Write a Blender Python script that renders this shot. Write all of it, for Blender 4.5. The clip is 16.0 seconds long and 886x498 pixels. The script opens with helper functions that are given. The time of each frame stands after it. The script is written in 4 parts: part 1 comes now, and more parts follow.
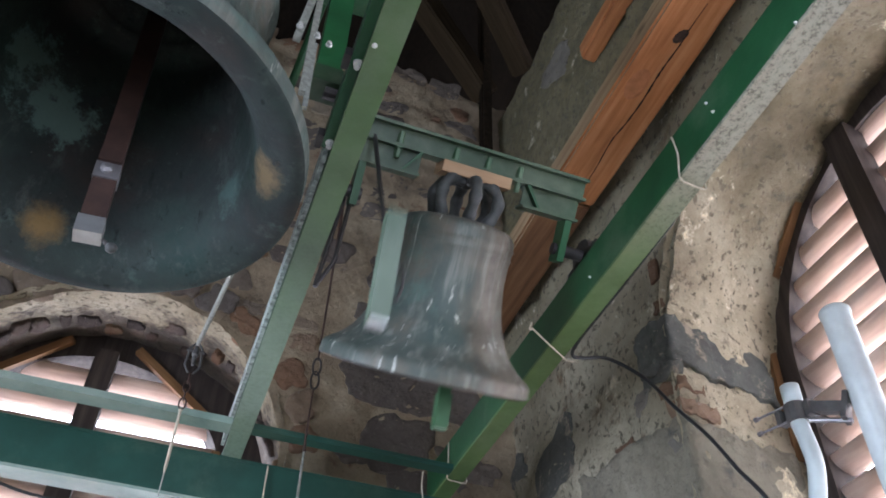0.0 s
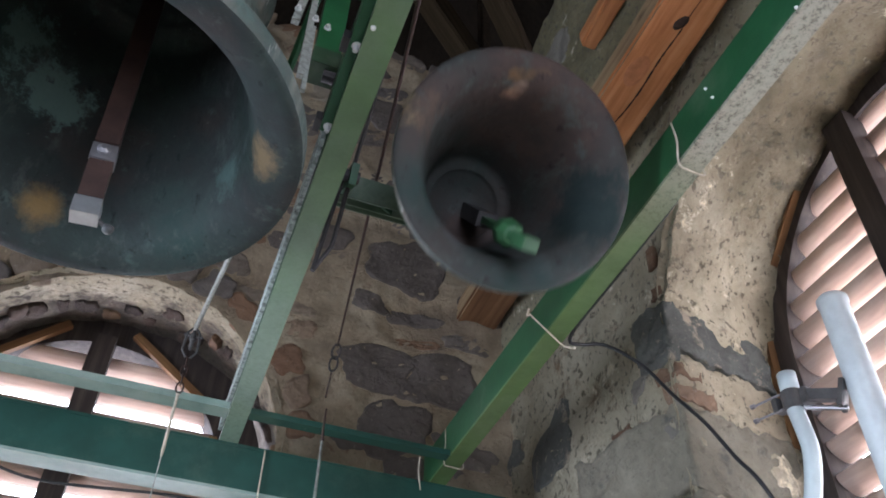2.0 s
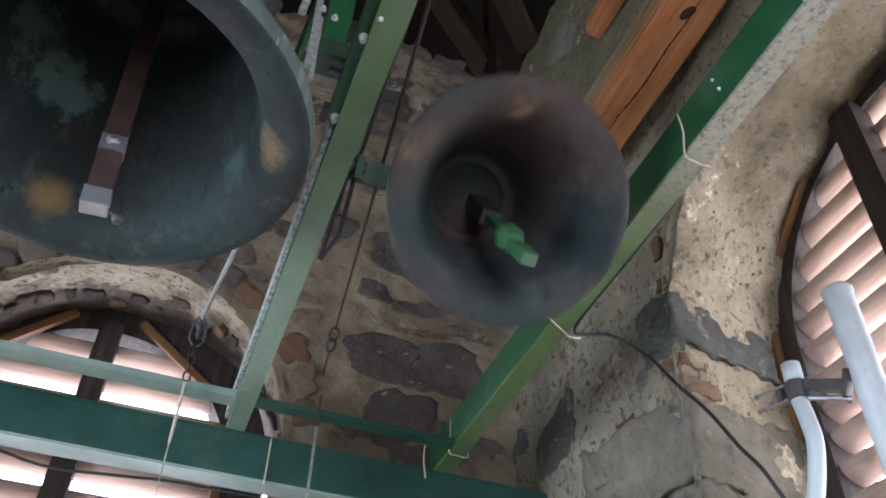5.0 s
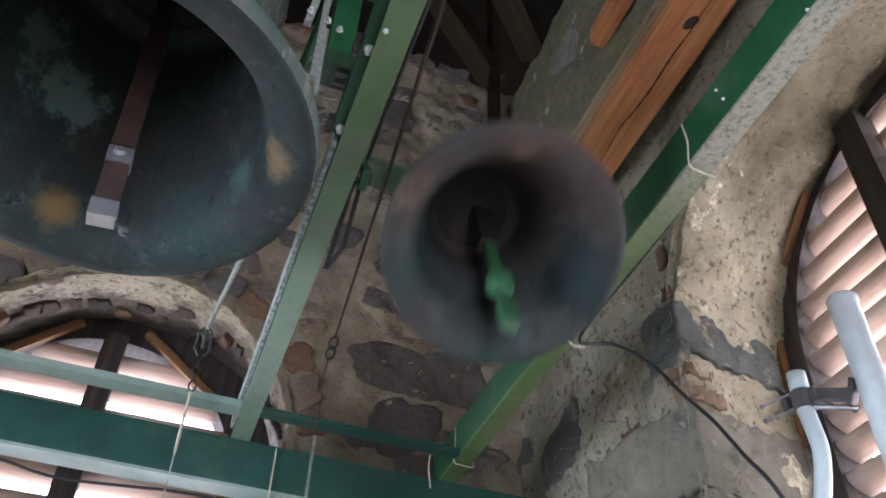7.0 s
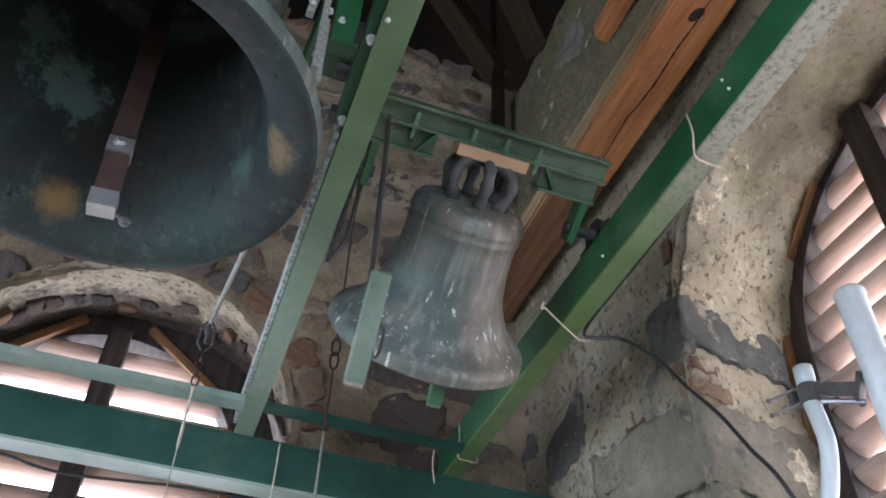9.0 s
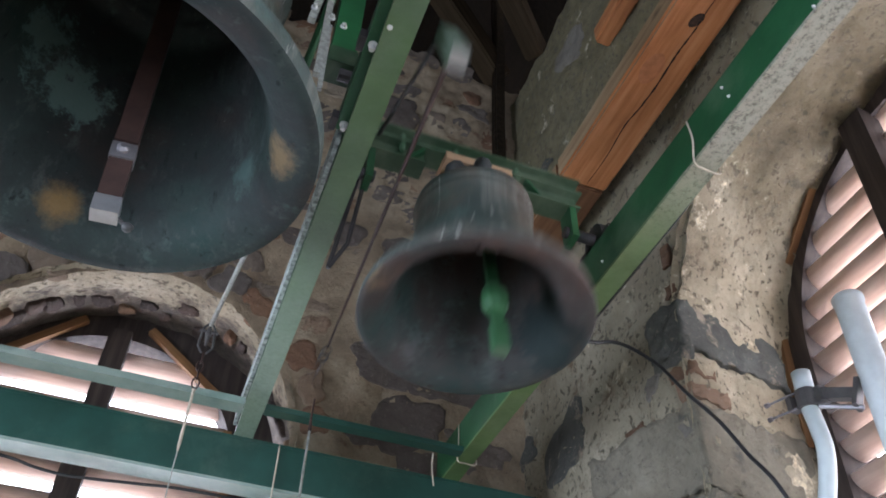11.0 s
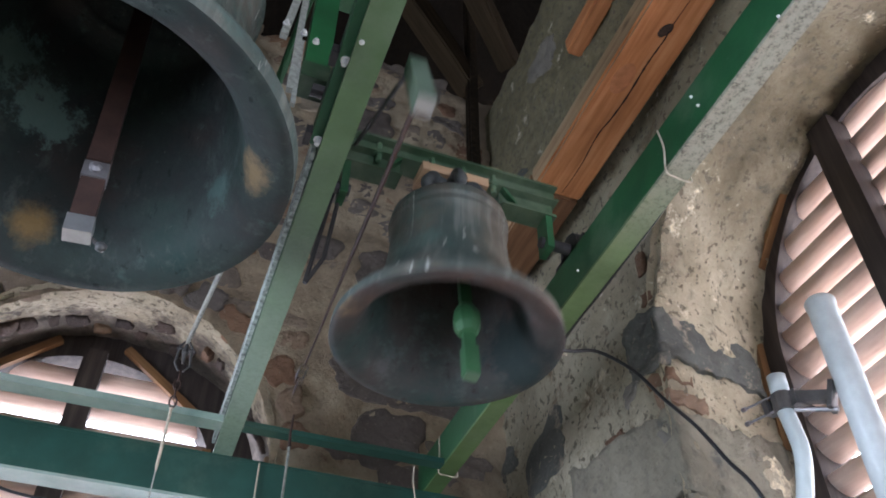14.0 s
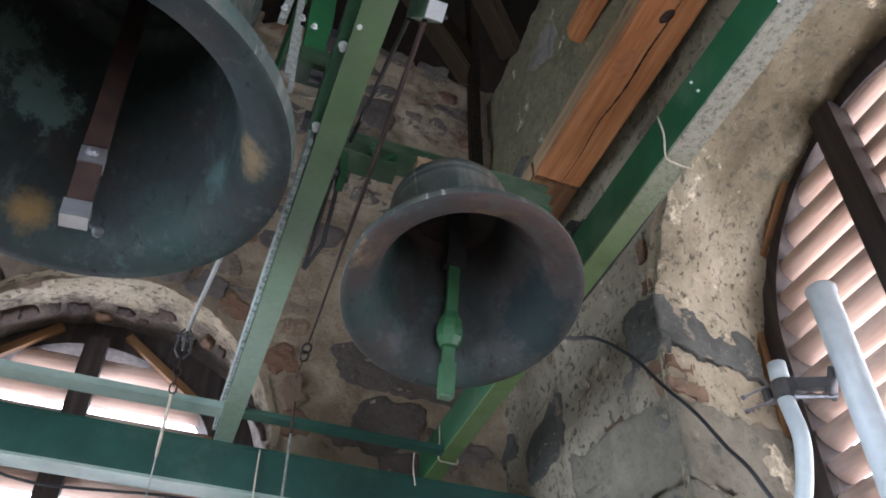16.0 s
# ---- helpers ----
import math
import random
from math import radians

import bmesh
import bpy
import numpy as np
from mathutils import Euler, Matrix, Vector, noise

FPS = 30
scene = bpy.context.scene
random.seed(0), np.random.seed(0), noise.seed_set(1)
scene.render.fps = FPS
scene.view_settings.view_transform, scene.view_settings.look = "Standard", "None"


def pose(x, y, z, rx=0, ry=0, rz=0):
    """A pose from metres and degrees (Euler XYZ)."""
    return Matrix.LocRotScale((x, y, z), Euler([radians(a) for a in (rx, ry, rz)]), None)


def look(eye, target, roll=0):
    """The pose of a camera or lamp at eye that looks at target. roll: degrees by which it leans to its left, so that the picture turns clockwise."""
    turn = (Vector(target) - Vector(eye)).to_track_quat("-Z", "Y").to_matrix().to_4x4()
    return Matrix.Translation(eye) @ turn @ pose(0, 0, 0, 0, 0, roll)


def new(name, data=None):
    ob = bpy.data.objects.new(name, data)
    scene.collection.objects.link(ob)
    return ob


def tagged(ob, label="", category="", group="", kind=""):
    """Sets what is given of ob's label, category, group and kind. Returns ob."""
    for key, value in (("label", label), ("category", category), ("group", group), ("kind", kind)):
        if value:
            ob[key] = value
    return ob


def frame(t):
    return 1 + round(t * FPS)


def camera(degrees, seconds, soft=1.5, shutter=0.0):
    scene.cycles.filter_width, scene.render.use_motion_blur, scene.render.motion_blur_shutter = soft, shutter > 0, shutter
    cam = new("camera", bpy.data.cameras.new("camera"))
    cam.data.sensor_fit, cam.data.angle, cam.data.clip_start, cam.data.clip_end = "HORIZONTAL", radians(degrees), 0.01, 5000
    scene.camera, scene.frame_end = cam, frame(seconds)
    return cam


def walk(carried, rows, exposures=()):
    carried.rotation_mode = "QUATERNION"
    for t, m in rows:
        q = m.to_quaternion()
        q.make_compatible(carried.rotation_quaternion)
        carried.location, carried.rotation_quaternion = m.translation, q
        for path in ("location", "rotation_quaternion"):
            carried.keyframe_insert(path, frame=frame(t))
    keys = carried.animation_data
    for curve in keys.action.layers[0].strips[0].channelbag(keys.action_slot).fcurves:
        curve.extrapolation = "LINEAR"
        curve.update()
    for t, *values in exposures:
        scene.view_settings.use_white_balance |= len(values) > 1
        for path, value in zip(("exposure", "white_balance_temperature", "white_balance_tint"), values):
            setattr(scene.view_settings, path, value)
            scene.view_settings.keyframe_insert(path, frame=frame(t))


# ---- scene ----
# ---- camera and its path ----
cam = camera(55.2, 16.0, soft=1.8, shutter=0.5)
walk(cam, [
    (0, pose(0, -0, 1.6, 133.459, -1.156, -20.425)),
    (0.5, pose(-0.0046, 0.0024, 1.5966, 133.618, -1.436, -20.575)),
    (1, pose(-0.0035, 0.0016, 1.5952, 133.405, -1.672, -20.756)),
    (1.5, pose(0.0008, 0.0019, 1.5946, 133.079, -1.648, -20.779)),
    (2, pose(0.0052, 0.0083, 1.5941, 132.738, -1.337, -20.725)),
    (2.5, pose(0.0057, 0.0154, 1.5951, 132.379, -1.243, -20.754)),
    (3, pose(0.0018, 0.0154, 1.5943, 132.176, -1.37, -20.835)),
    (3.5, pose(-0.0017, 0.0131, 1.5905, 132.053, -1.542, -20.857)),
    (4, pose(0.0002, 0.0094, 1.5901, 131.894, -1.608, -20.695)),
    (6.5, pose(-0.0099, -0.0052, 1.5931, 132.347, -1.656, -20.536)),
    (7, pose(-0.0087, -0.0042, 1.5921, 132.491, -1.707, -20.354)),
    (7.5, pose(-0.0066, -0.0004, 1.5943, 132.507, -1.874, -20.262)),
    (8, pose(-0.0054, 0.0055, 1.5922, 132.512, -1.974, -20.193)),
    (8.5, pose(-0.0027, 0.0102, 1.589, 132.458, -2.018, -20.123)),
    (9, pose(0.0026, 0.0151, 1.5908, 132.394, -1.869, -20.059)),
    (11.5, pose(-0.0074, -0.0029, 1.5948, 132.392, -2.021, -20.285)),
    (12, pose(-0.0077, -0.0056, 1.5958, 132.687, -1.39, -20.059)),
    (12.5, pose(-0.0097, -0.0076, 1.5935, 133.01, -0.95, -20.175)),
    (13, pose(-0.0088, -0.0096, 1.5936, 133.157, -0.541, -20.405)),
    (13.5, pose(-0.0035, -0.01, 1.5943, 133.144, -0.203, -20.463)),
    (14, pose(-0.0051, -0.006, 1.5922, 133.154, -0.123, -20.58)),
    (14.5, pose(-0.006, -0.0068, 1.5908, 132.971, -0.19, -20.606)),
    (15, pose(0.0005, -0.0097, 1.5924, 132.676, 0.049, -20.368)),
    (15.5, pose(0.0047, -0.0088, 1.5916, 132.536, 0.261, -20.185)),
    (16, pose(0.0068, -0.0019, 1.5906, 132.42, -0.273, -20.454)),
], exposures=[(0, 0.01, 5740, 19), (16, 0.01, 5740, 19)])

# ---- world, sun, window light ----
world = bpy.data.worlds.new("sky")
scene.world = world
world.use_nodes = True
wn = world.node_tree.nodes
sky = wn.new("ShaderNodeTexSky")
sky.sky_type = "NISHITA"
sky.sun_disc = False
sky.sun_elevation = radians(48)
sky.sun_rotation = radians(150)
wn["Background"].inputs["Strength"].default_value = 0.15
world.node_tree.links.new(sky.outputs[0], wn["Background"].inputs[0])
sun = new("sun", bpy.data.lights.new("sun", "SUN"))
sun.data.energy, sun.data.angle, sun.data.color = 5.0, radians(0.6), (1.0, 0.93, 0.84)
sun.matrix_world = look((6, -10, 14), (0, 0, 0))


def window_light(name, at, target, w, h, power, colour=(0.95, 0.97, 1.0)):
    """An area lamp in a window's opening, standing in for the sky outside it."""
    lamp = new(name, bpy.data.lights.new(name, "AREA"))
    lamp.data.shape, lamp.data.size, lamp.data.size_y = "RECTANGLE", w, h
    lamp.data.energy, lamp.data.color = power, colour
    lamp.matrix_world = look(at, target)
    return lamp


window_light("daylight_south", (0.3, -1.9, 2.0), (0.3, 1.6, 2.0), 1.3, 2.7, 66, (0.88, 0.95, 1.0))
window_light("daylight_west", (-2.9, 1.1, 2.0), (0.6, 1.2, 2.0), 1.3, 2.7, 150, (0.87, 0.95, 1.0))


# ---- materials ----
def nodes_of(name, rough=0.7, metal=0.0):
    m = bpy.data.materials.new(name)
    m.use_nodes = True
    t = m.node_tree
    b = t.nodes["Principled BSDF"]
    b.inputs["Roughness"].default_value = rough
    b.inputs["Metallic"].default_value = metal
    return m, t, b


def tex_noise(t, scale, detail=6, rough=0.6, stretch=(1, 1, 1), seed=0.0):
    co = t.nodes.new("ShaderNodeTexCoord")
    mp = t.nodes.new("ShaderNodeMapping")
    mp.inputs["Scale"].default_value = stretch
    mp.inputs["Location"].default_value = (seed, seed * 1.7, seed * 0.6)
    nz = t.nodes.new("ShaderNodeTexNoise")
    nz.inputs["Scale"].default_value, nz.inputs["Detail"].default_value = scale, detail
    nz.inputs["Roughness"].default_value = rough
    t.links.new(co.outputs["Object"], mp.inputs[0])
    t.links.new(mp.outputs[0], nz.inputs["Vector"])
    return nz.outputs["Fac"]


def ramp(t, fac, stops):
    r = t.nodes.new("ShaderNodeValToRGB")
    e = r.color_ramp.elements
    while len(e) < len(stops):
        e.new(0.5)
    for el, (p, c) in zip(e, stops):
        el.position, el.color = p, (*c, 1) if len(c) == 3 else c
    t.links.new(fac, r.inputs[0])
    return r.outputs[0]


def mix(t, fac, a, b, kind="MIX"):
    n = t.nodes.new("ShaderNodeMix")
    n.data_type, n.blend_type = "RGBA", kind
    for sock, v in ((n.inputs[0], fac), (n.inputs[6], a), (n.inputs[7], b)):
        if isinstance(v, (int, float)):
            sock.default_value = v
        elif isinstance(v, tuple):
            sock.default_value = (*v, 1)
        else:
            t.links.new(v, sock)
    return n.outputs[2]


def bump(t, b, fac, strength=0.4, dist=0.02):
    n = t.nodes.new("ShaderNodeBump")
    n.inputs["Strength"].default_value, n.inputs["Distance"].default_value = strength, dist
    t.links.new(fac, n.inputs["Height"])
    old = b.inputs["Normal"].links
    if old:
        t.links.new(old[0].from_socket, n.inputs["Normal"])
    t.links.new(n.outputs[0], b.inputs["Normal"])


def gray(a):
    return (a, a, a)


def mask(t, fac, lo, hi):
    return ramp(t, fac, [(lo, gray(0)), (hi, gray(1))])


def paint_green(name, base, dusty, dust=0.5, along=None):
    """Oil paint on steel, dusty and chalked, with scuffs down to grey primer."""
    m, t, b = nodes_of(name, 0.5)
    c = ramp(t, tex_noise(t, 5, 8), [(0.3, tuple(v * 0.7 for v in base)), (0.5, base), (0.72, tuple(v * 1.35 for v in base))])
    c = mix(t, mask(t, tex_noise(t, 2.3, 7, 0.7, seed=3), 0.62 - 0.3 * dust, 0.85 - 0.25 * dust), c, dusty)
    c = mix(t, mask(t, tex_noise(t, 26, 6, 0.75, seed=8), 0.68, 0.75), c, (0.30, 0.31, 0.27))
    c = mix(t, mask(t, tex_noise(t, 9, 6, 0.7, seed=14), 0.70, 0.76), c, (0.09, 0.05, 0.03))
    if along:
        # speckled colour that grows towards one end of the member
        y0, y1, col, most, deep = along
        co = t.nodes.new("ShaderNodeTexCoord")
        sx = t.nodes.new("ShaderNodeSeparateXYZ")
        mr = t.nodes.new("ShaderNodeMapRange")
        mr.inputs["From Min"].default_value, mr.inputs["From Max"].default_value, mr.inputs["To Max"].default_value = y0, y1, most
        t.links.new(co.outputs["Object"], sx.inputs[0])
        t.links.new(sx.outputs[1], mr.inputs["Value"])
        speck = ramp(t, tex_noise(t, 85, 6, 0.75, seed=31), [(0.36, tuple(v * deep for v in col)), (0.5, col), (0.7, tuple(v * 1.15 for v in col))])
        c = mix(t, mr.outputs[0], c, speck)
    t.links.new(c, b.inputs["Base Color"])
    bump(t, b, tex_noise(t, 60, 4), 0.15, 0.004)
    return m


def mortar(name, stops, spots, spot_col, scale=2.2, brick_shade=None, upper=None, flecks=0.0):
    """Old lime mortar and render: patches, stains, pits and grit."""
    m, t, b = nodes_of(name, 0.92)
    c = ramp(t, tex_noise(t, scale, 10, 0.65), stops)
    c = mix(t, mask(t, tex_noise(t, 5.5, 8, 0.7, seed=4), spots, spots + 0.08), c, spot_col)
    c = mix(t, mask(t, tex_noise(t, 14, 8, 0.7, seed=9), 0.56, 0.72), c, tuple(v * 0.68 for v in stops[1][1]))
    c = mix(t, mask(t, tex_noise(t, 9, 8, 0.7, seed=19), 0.63, 0.72), c, tuple(min(1, v * 1.5) for v in stops[1][1]))
    c = mix(t, mask(t, tex_noise(t, 55, 7, 0.7, seed=61), 0.60, 0.70), c, tuple(v * 0.45 for v in stops[1][1]))
    c = mix(t, mask(t, tex_noise(t, 38, 7, 0.7, seed=67), 0.62, 0.70), c, tuple(min(1, v * 1.45) for v in stops[1][1]))
    big_ = tex_noise(t, 0.9, 9, 0.7, seed=23)
    c = mix(t, 0.8, c, ramp(t, big_, [(0.34, gray(0.58)), (0.5, gray(0.92)), (0.62, gray(1.0))]), "MULTIPLY")
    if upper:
        # a greyer, ragged-edged coat on the upper part, with shade put into its colour
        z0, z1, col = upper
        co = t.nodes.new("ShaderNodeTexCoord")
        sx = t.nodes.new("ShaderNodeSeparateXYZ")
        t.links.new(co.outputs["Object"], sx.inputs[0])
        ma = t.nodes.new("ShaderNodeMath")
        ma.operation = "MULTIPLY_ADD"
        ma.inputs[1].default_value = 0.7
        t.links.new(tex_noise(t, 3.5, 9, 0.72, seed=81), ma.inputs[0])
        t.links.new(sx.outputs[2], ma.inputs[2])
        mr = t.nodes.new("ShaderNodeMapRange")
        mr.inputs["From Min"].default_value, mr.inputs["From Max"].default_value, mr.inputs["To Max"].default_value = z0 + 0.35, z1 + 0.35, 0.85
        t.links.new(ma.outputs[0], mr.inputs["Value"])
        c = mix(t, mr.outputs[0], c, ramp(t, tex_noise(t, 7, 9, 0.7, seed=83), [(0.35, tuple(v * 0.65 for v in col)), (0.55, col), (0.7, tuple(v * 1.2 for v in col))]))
    if flecks:
        # chips and pits that show the darker body
        fl = tex_noise(t, 36, 8, 0.62, (1, 1, 0.8), seed=91)
        c = mix(t, mask(t, fl, 0.565, 0.605), c, tuple(v * 0.38 for v in stops[1][1]))
        bump(t, b, ramp(t, fl, [(0.55, gray(1)), (0.62, gray(0))]), flecks, 0.016)
        c = mix(t, mask(t, tex_noise(t, 4.2, 8, 0.7, seed=97), 0.60, 0.66), c, tuple(min(1, v * 1.35) for v in stops[2][1]))
    if brick_shade:
        # dark unplastered bricks towards the louvres, partly shade put into the colour
        axis, near, far = brick_shade
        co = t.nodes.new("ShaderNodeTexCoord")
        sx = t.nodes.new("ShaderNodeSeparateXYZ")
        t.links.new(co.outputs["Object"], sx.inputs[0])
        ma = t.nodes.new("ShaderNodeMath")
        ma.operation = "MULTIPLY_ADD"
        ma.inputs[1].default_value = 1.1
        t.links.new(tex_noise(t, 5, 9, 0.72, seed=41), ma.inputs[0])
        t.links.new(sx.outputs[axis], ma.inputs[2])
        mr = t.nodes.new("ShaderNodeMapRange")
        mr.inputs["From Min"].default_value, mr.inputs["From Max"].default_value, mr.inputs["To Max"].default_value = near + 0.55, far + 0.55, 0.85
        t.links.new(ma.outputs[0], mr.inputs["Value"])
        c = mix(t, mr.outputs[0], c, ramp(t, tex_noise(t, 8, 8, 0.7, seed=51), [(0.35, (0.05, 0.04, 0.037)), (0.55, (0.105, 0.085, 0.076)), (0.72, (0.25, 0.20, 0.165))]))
    t.links.new(c, b.inputs["Base Color"])
    bump(t, b, tex_noise(t, 6, 12, 0.72), 0.8, 0.06)
    bump(t, b, tex_noise(t, 75, 6, 0.7, seed=6), 0.6, 0.008)
    bump(t, b, ramp(t, tex_noise(t, 42, 4, 0.6, seed=2), [(0.33, gray(0)), (0.43, gray(1))]), 0.6, 0.016)
    return m


def stone_mat(name, stops, smear=0.58):
    m, t, b = nodes_of(name, 0.9)
    info = t.nodes.new("ShaderNodeObjectInfo")
    c = ramp(t, info.outputs["Random"], stops)
    g = tex_noise(t, 11, 9, 0.7)
    c = mix(t, 0.75, c, ramp(t, g, [(0.3, gray(0.45)), (0.7, gray(1.0))]), "MULTIPLY")
    # mortar smeared over the face
    c = mix(t, mask(t, tex_noise(t, 6.5, 9, 0.75, seed=5), smear, smear + 0.08), c, (0.38, 0.315, 0.235))
    t.links.new(c, b.inputs["Base Color"])
    c = mix(t, mask(t, tex_noise(t, 60, 7, 0.7, seed=71), 0.60, 0.70), c, (0.34, 0.30, 0.25))
    t.links.new(c, b.inputs["Base Color"])
    bump(t, b, g, 0.9, 0.04)
    bump(t, b, tex_noise(t, 70, 5), 0.4, 0.006)
    return m


def wood(name, stops, along="Y", rough=0.75, knots=True, grain=34, gloss=0.3):
    m, t, b = nodes_of(name, rough)
    b.inputs["Specular IOR Level"].default_value = gloss
    st = {"X": (0.06, 1, 1), "Y": (1, 0.06, 1), "Z": (1, 1, 0.06)}[along]
    g = tex_noise(t, grain, 8, 0.6, st)
    c = ramp(t, g, stops)
    c = mix(t, 0.6, c, ramp(t, tex_noise(t, 2.5, 6, 0.6, seed=6), [(0.3, gray(0.55)), (0.7, gray(1.0))]), "MULTIPLY")
    if knots:
        c = mix(t, mask(t, tex_noise(t, 7, 3, 0.5, tuple(0.4 if v < 1 else 1 for v in st), 11), 0.72, 0.8), c, tuple(v * 0.3 for v in stops[0][1]))
    t.links.new(c, b.inputs["Base Color"])
    bump(t, b, g, 0.35, 0.006)
    return m


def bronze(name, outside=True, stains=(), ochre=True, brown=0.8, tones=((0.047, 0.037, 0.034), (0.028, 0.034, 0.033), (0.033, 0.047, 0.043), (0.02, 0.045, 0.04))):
    m, t, b = nodes_of(name, 0.5, 0.2 if outside else 0.0)
    if outside:
        c = ramp(t, tex_noise(t, 3.5, 9, 0.65), [(0.34, (0.05, 0.08, 0.072)), (0.5, (0.09, 0.11, 0.098)), (0.66, (0.17, 0.14, 0.11))])
        # browner patina round the window side, with the light there put into its tone
        co = t.nodes.new("ShaderNodeTexCoord")
        sx = t.nodes.new("ShaderNodeSeparateXYZ")
        t.links.new(co.outputs["Object"], sx.inputs[0])
        ma = t.nodes.new("ShaderNodeMath")
        ma.operation = "MULTIPLY_ADD"
        ma.inputs[1].default_value = 0.5
        t.links.new(tex_noise(t, 7, 8, 0.7, (1, 1, 0.25), 45), ma.inputs[0])
        t.links.new(sx.outputs[0], ma.inputs[2])
        mr = t.nodes.new("ShaderNodeMapRange")
        mr.inputs["From Min"].default_value, mr.inputs["From Max"].default_value, mr.inputs["To Max"].default_value = 0.24, 0.34, brown
        t.links.new(ma.outputs[0], mr.inputs["Value"])
        c = mix(t, mr.outputs[0], c, ramp(t, tex_noise(t, 13, 8, 0.7, seed=47), [(0.35, (0.085, 0.068, 0.05)), (0.55, (0.15, 0.124, 0.095)), (0.7, (0.22, 0.195, 0.16))]))
        st = mask(t, tex_noise(t, 30, 4, 0.6, (1, 1, 0.03), 3), 0.52, 0.74)
        c = mix(t, st, c, (0.235, 0.245, 0.22))
        c = mix(t, mask(t, tex_noise(t, 55, 3, 0.5, (1, 1, 0.022), 21), 0.655, 0.70), c, (0.46, 0.47, 0.43))
        c = mix(t, mask(t, tex_noise(t, 5, 7, 0.7, seed=17), 0.55, 0.7), c, (0.10, 0.17, 0.15))
        c = mix(t, mask(t, tex_noise(t, 55, 6, 0.7, seed=37), 0.705, 0.75), c, (0.45, 0.45, 0.42))
        ro = ramp(t, tex_noise(t, 12, 6), [(0.3, gray(0.38)), (0.7, gray(0.75))])
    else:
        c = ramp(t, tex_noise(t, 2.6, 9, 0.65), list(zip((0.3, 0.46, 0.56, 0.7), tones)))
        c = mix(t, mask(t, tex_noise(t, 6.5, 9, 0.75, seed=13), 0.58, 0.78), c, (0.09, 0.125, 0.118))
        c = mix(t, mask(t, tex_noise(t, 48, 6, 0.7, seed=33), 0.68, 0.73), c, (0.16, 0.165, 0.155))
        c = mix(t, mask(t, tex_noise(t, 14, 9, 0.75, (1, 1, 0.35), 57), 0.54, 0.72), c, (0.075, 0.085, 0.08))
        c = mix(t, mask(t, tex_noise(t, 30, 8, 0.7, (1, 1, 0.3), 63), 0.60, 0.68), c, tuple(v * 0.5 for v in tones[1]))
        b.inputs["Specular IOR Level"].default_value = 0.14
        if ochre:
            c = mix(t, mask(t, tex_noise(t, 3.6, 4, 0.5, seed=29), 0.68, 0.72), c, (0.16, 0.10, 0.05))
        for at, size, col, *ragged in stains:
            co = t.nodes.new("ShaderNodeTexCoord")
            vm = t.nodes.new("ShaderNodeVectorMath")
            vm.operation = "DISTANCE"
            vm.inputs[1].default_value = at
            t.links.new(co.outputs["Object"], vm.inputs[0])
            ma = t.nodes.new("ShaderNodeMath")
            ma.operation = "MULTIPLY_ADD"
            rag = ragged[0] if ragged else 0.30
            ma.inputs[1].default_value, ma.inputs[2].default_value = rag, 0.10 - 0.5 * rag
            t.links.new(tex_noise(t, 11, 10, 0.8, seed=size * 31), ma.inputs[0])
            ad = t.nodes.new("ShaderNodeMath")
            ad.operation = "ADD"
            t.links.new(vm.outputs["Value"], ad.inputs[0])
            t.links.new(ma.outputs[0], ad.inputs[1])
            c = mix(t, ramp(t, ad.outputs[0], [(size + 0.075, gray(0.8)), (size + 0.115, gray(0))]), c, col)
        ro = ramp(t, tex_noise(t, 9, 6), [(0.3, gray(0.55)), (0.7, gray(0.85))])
    t.links.new(c, b.inputs["Base Color"])
    t.links.new(ro, b.inputs["Roughness"])
    bump(t, b, tex_noise(t, 45, 6), 0.35, 0.006)
    bump(t, b, tex_noise(t, 7, 5, 0.6, seed=73), 0.3, 0.02)
    return m


def simple(name, col, rough=0.6, metal=0.0, vary=0.35, scale=14):
    m, t, b = nodes_of(name, rough, metal)
    c = ramp(t, tex_noise(t, scale, 7, 0.65), [(0.3, tuple(v * (1 - vary) for v in col)), (0.7, tuple(min(1, v * (1 + vary)) for v in col))])
    t.links.new(c, b.inputs["Base Color"])
    bump(t, b, tex_noise(t, scale * 4, 5), 0.2, 0.004)
    return m


def glow(name, col, strength):
    """The bright hazy sky outside a window."""
    m = bpy.data.materials.new(name)
    m.use_nodes = True
    b = m.node_tree.nodes["Principled BSDF"]
    b.inputs["Base Color"].default_value = (*col, 1)
    b.inputs["Emission Color"].default_value = (*col, 1)
    b.inputs["Emission Strength"].default_value = strength
    return m


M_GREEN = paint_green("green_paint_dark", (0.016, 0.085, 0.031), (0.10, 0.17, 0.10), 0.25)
# same green, brightened to carry the light falling on the yoke arm
M_GREEN_LIT = paint_green("green_paint_lit", (0.022, 0.125, 0.043), (0.08, 0.19, 0.09), 0.2)
M_GREEN_DUSTY = paint_green("green_paint_dusty", (0.06, 0.125, 0.066), (0.14, 0.19, 0.13), 0.5)
M_YOKE = paint_green("green_paint_yoke", (0.04, 0.078, 0.04), (0.15, 0.185, 0.125), 0.45)
M_FLANGE_A = paint_green("green_flange_pale_end", (0.085, 0.147, 0.062), (0.15, 0.205, 0.13), 0.5, (1.2, 2.5, (0.27, 0.37, 0.30), 0.6, 0.7))
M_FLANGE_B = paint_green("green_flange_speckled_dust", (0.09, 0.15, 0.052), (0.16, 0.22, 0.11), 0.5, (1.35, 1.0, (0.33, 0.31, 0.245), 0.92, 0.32))
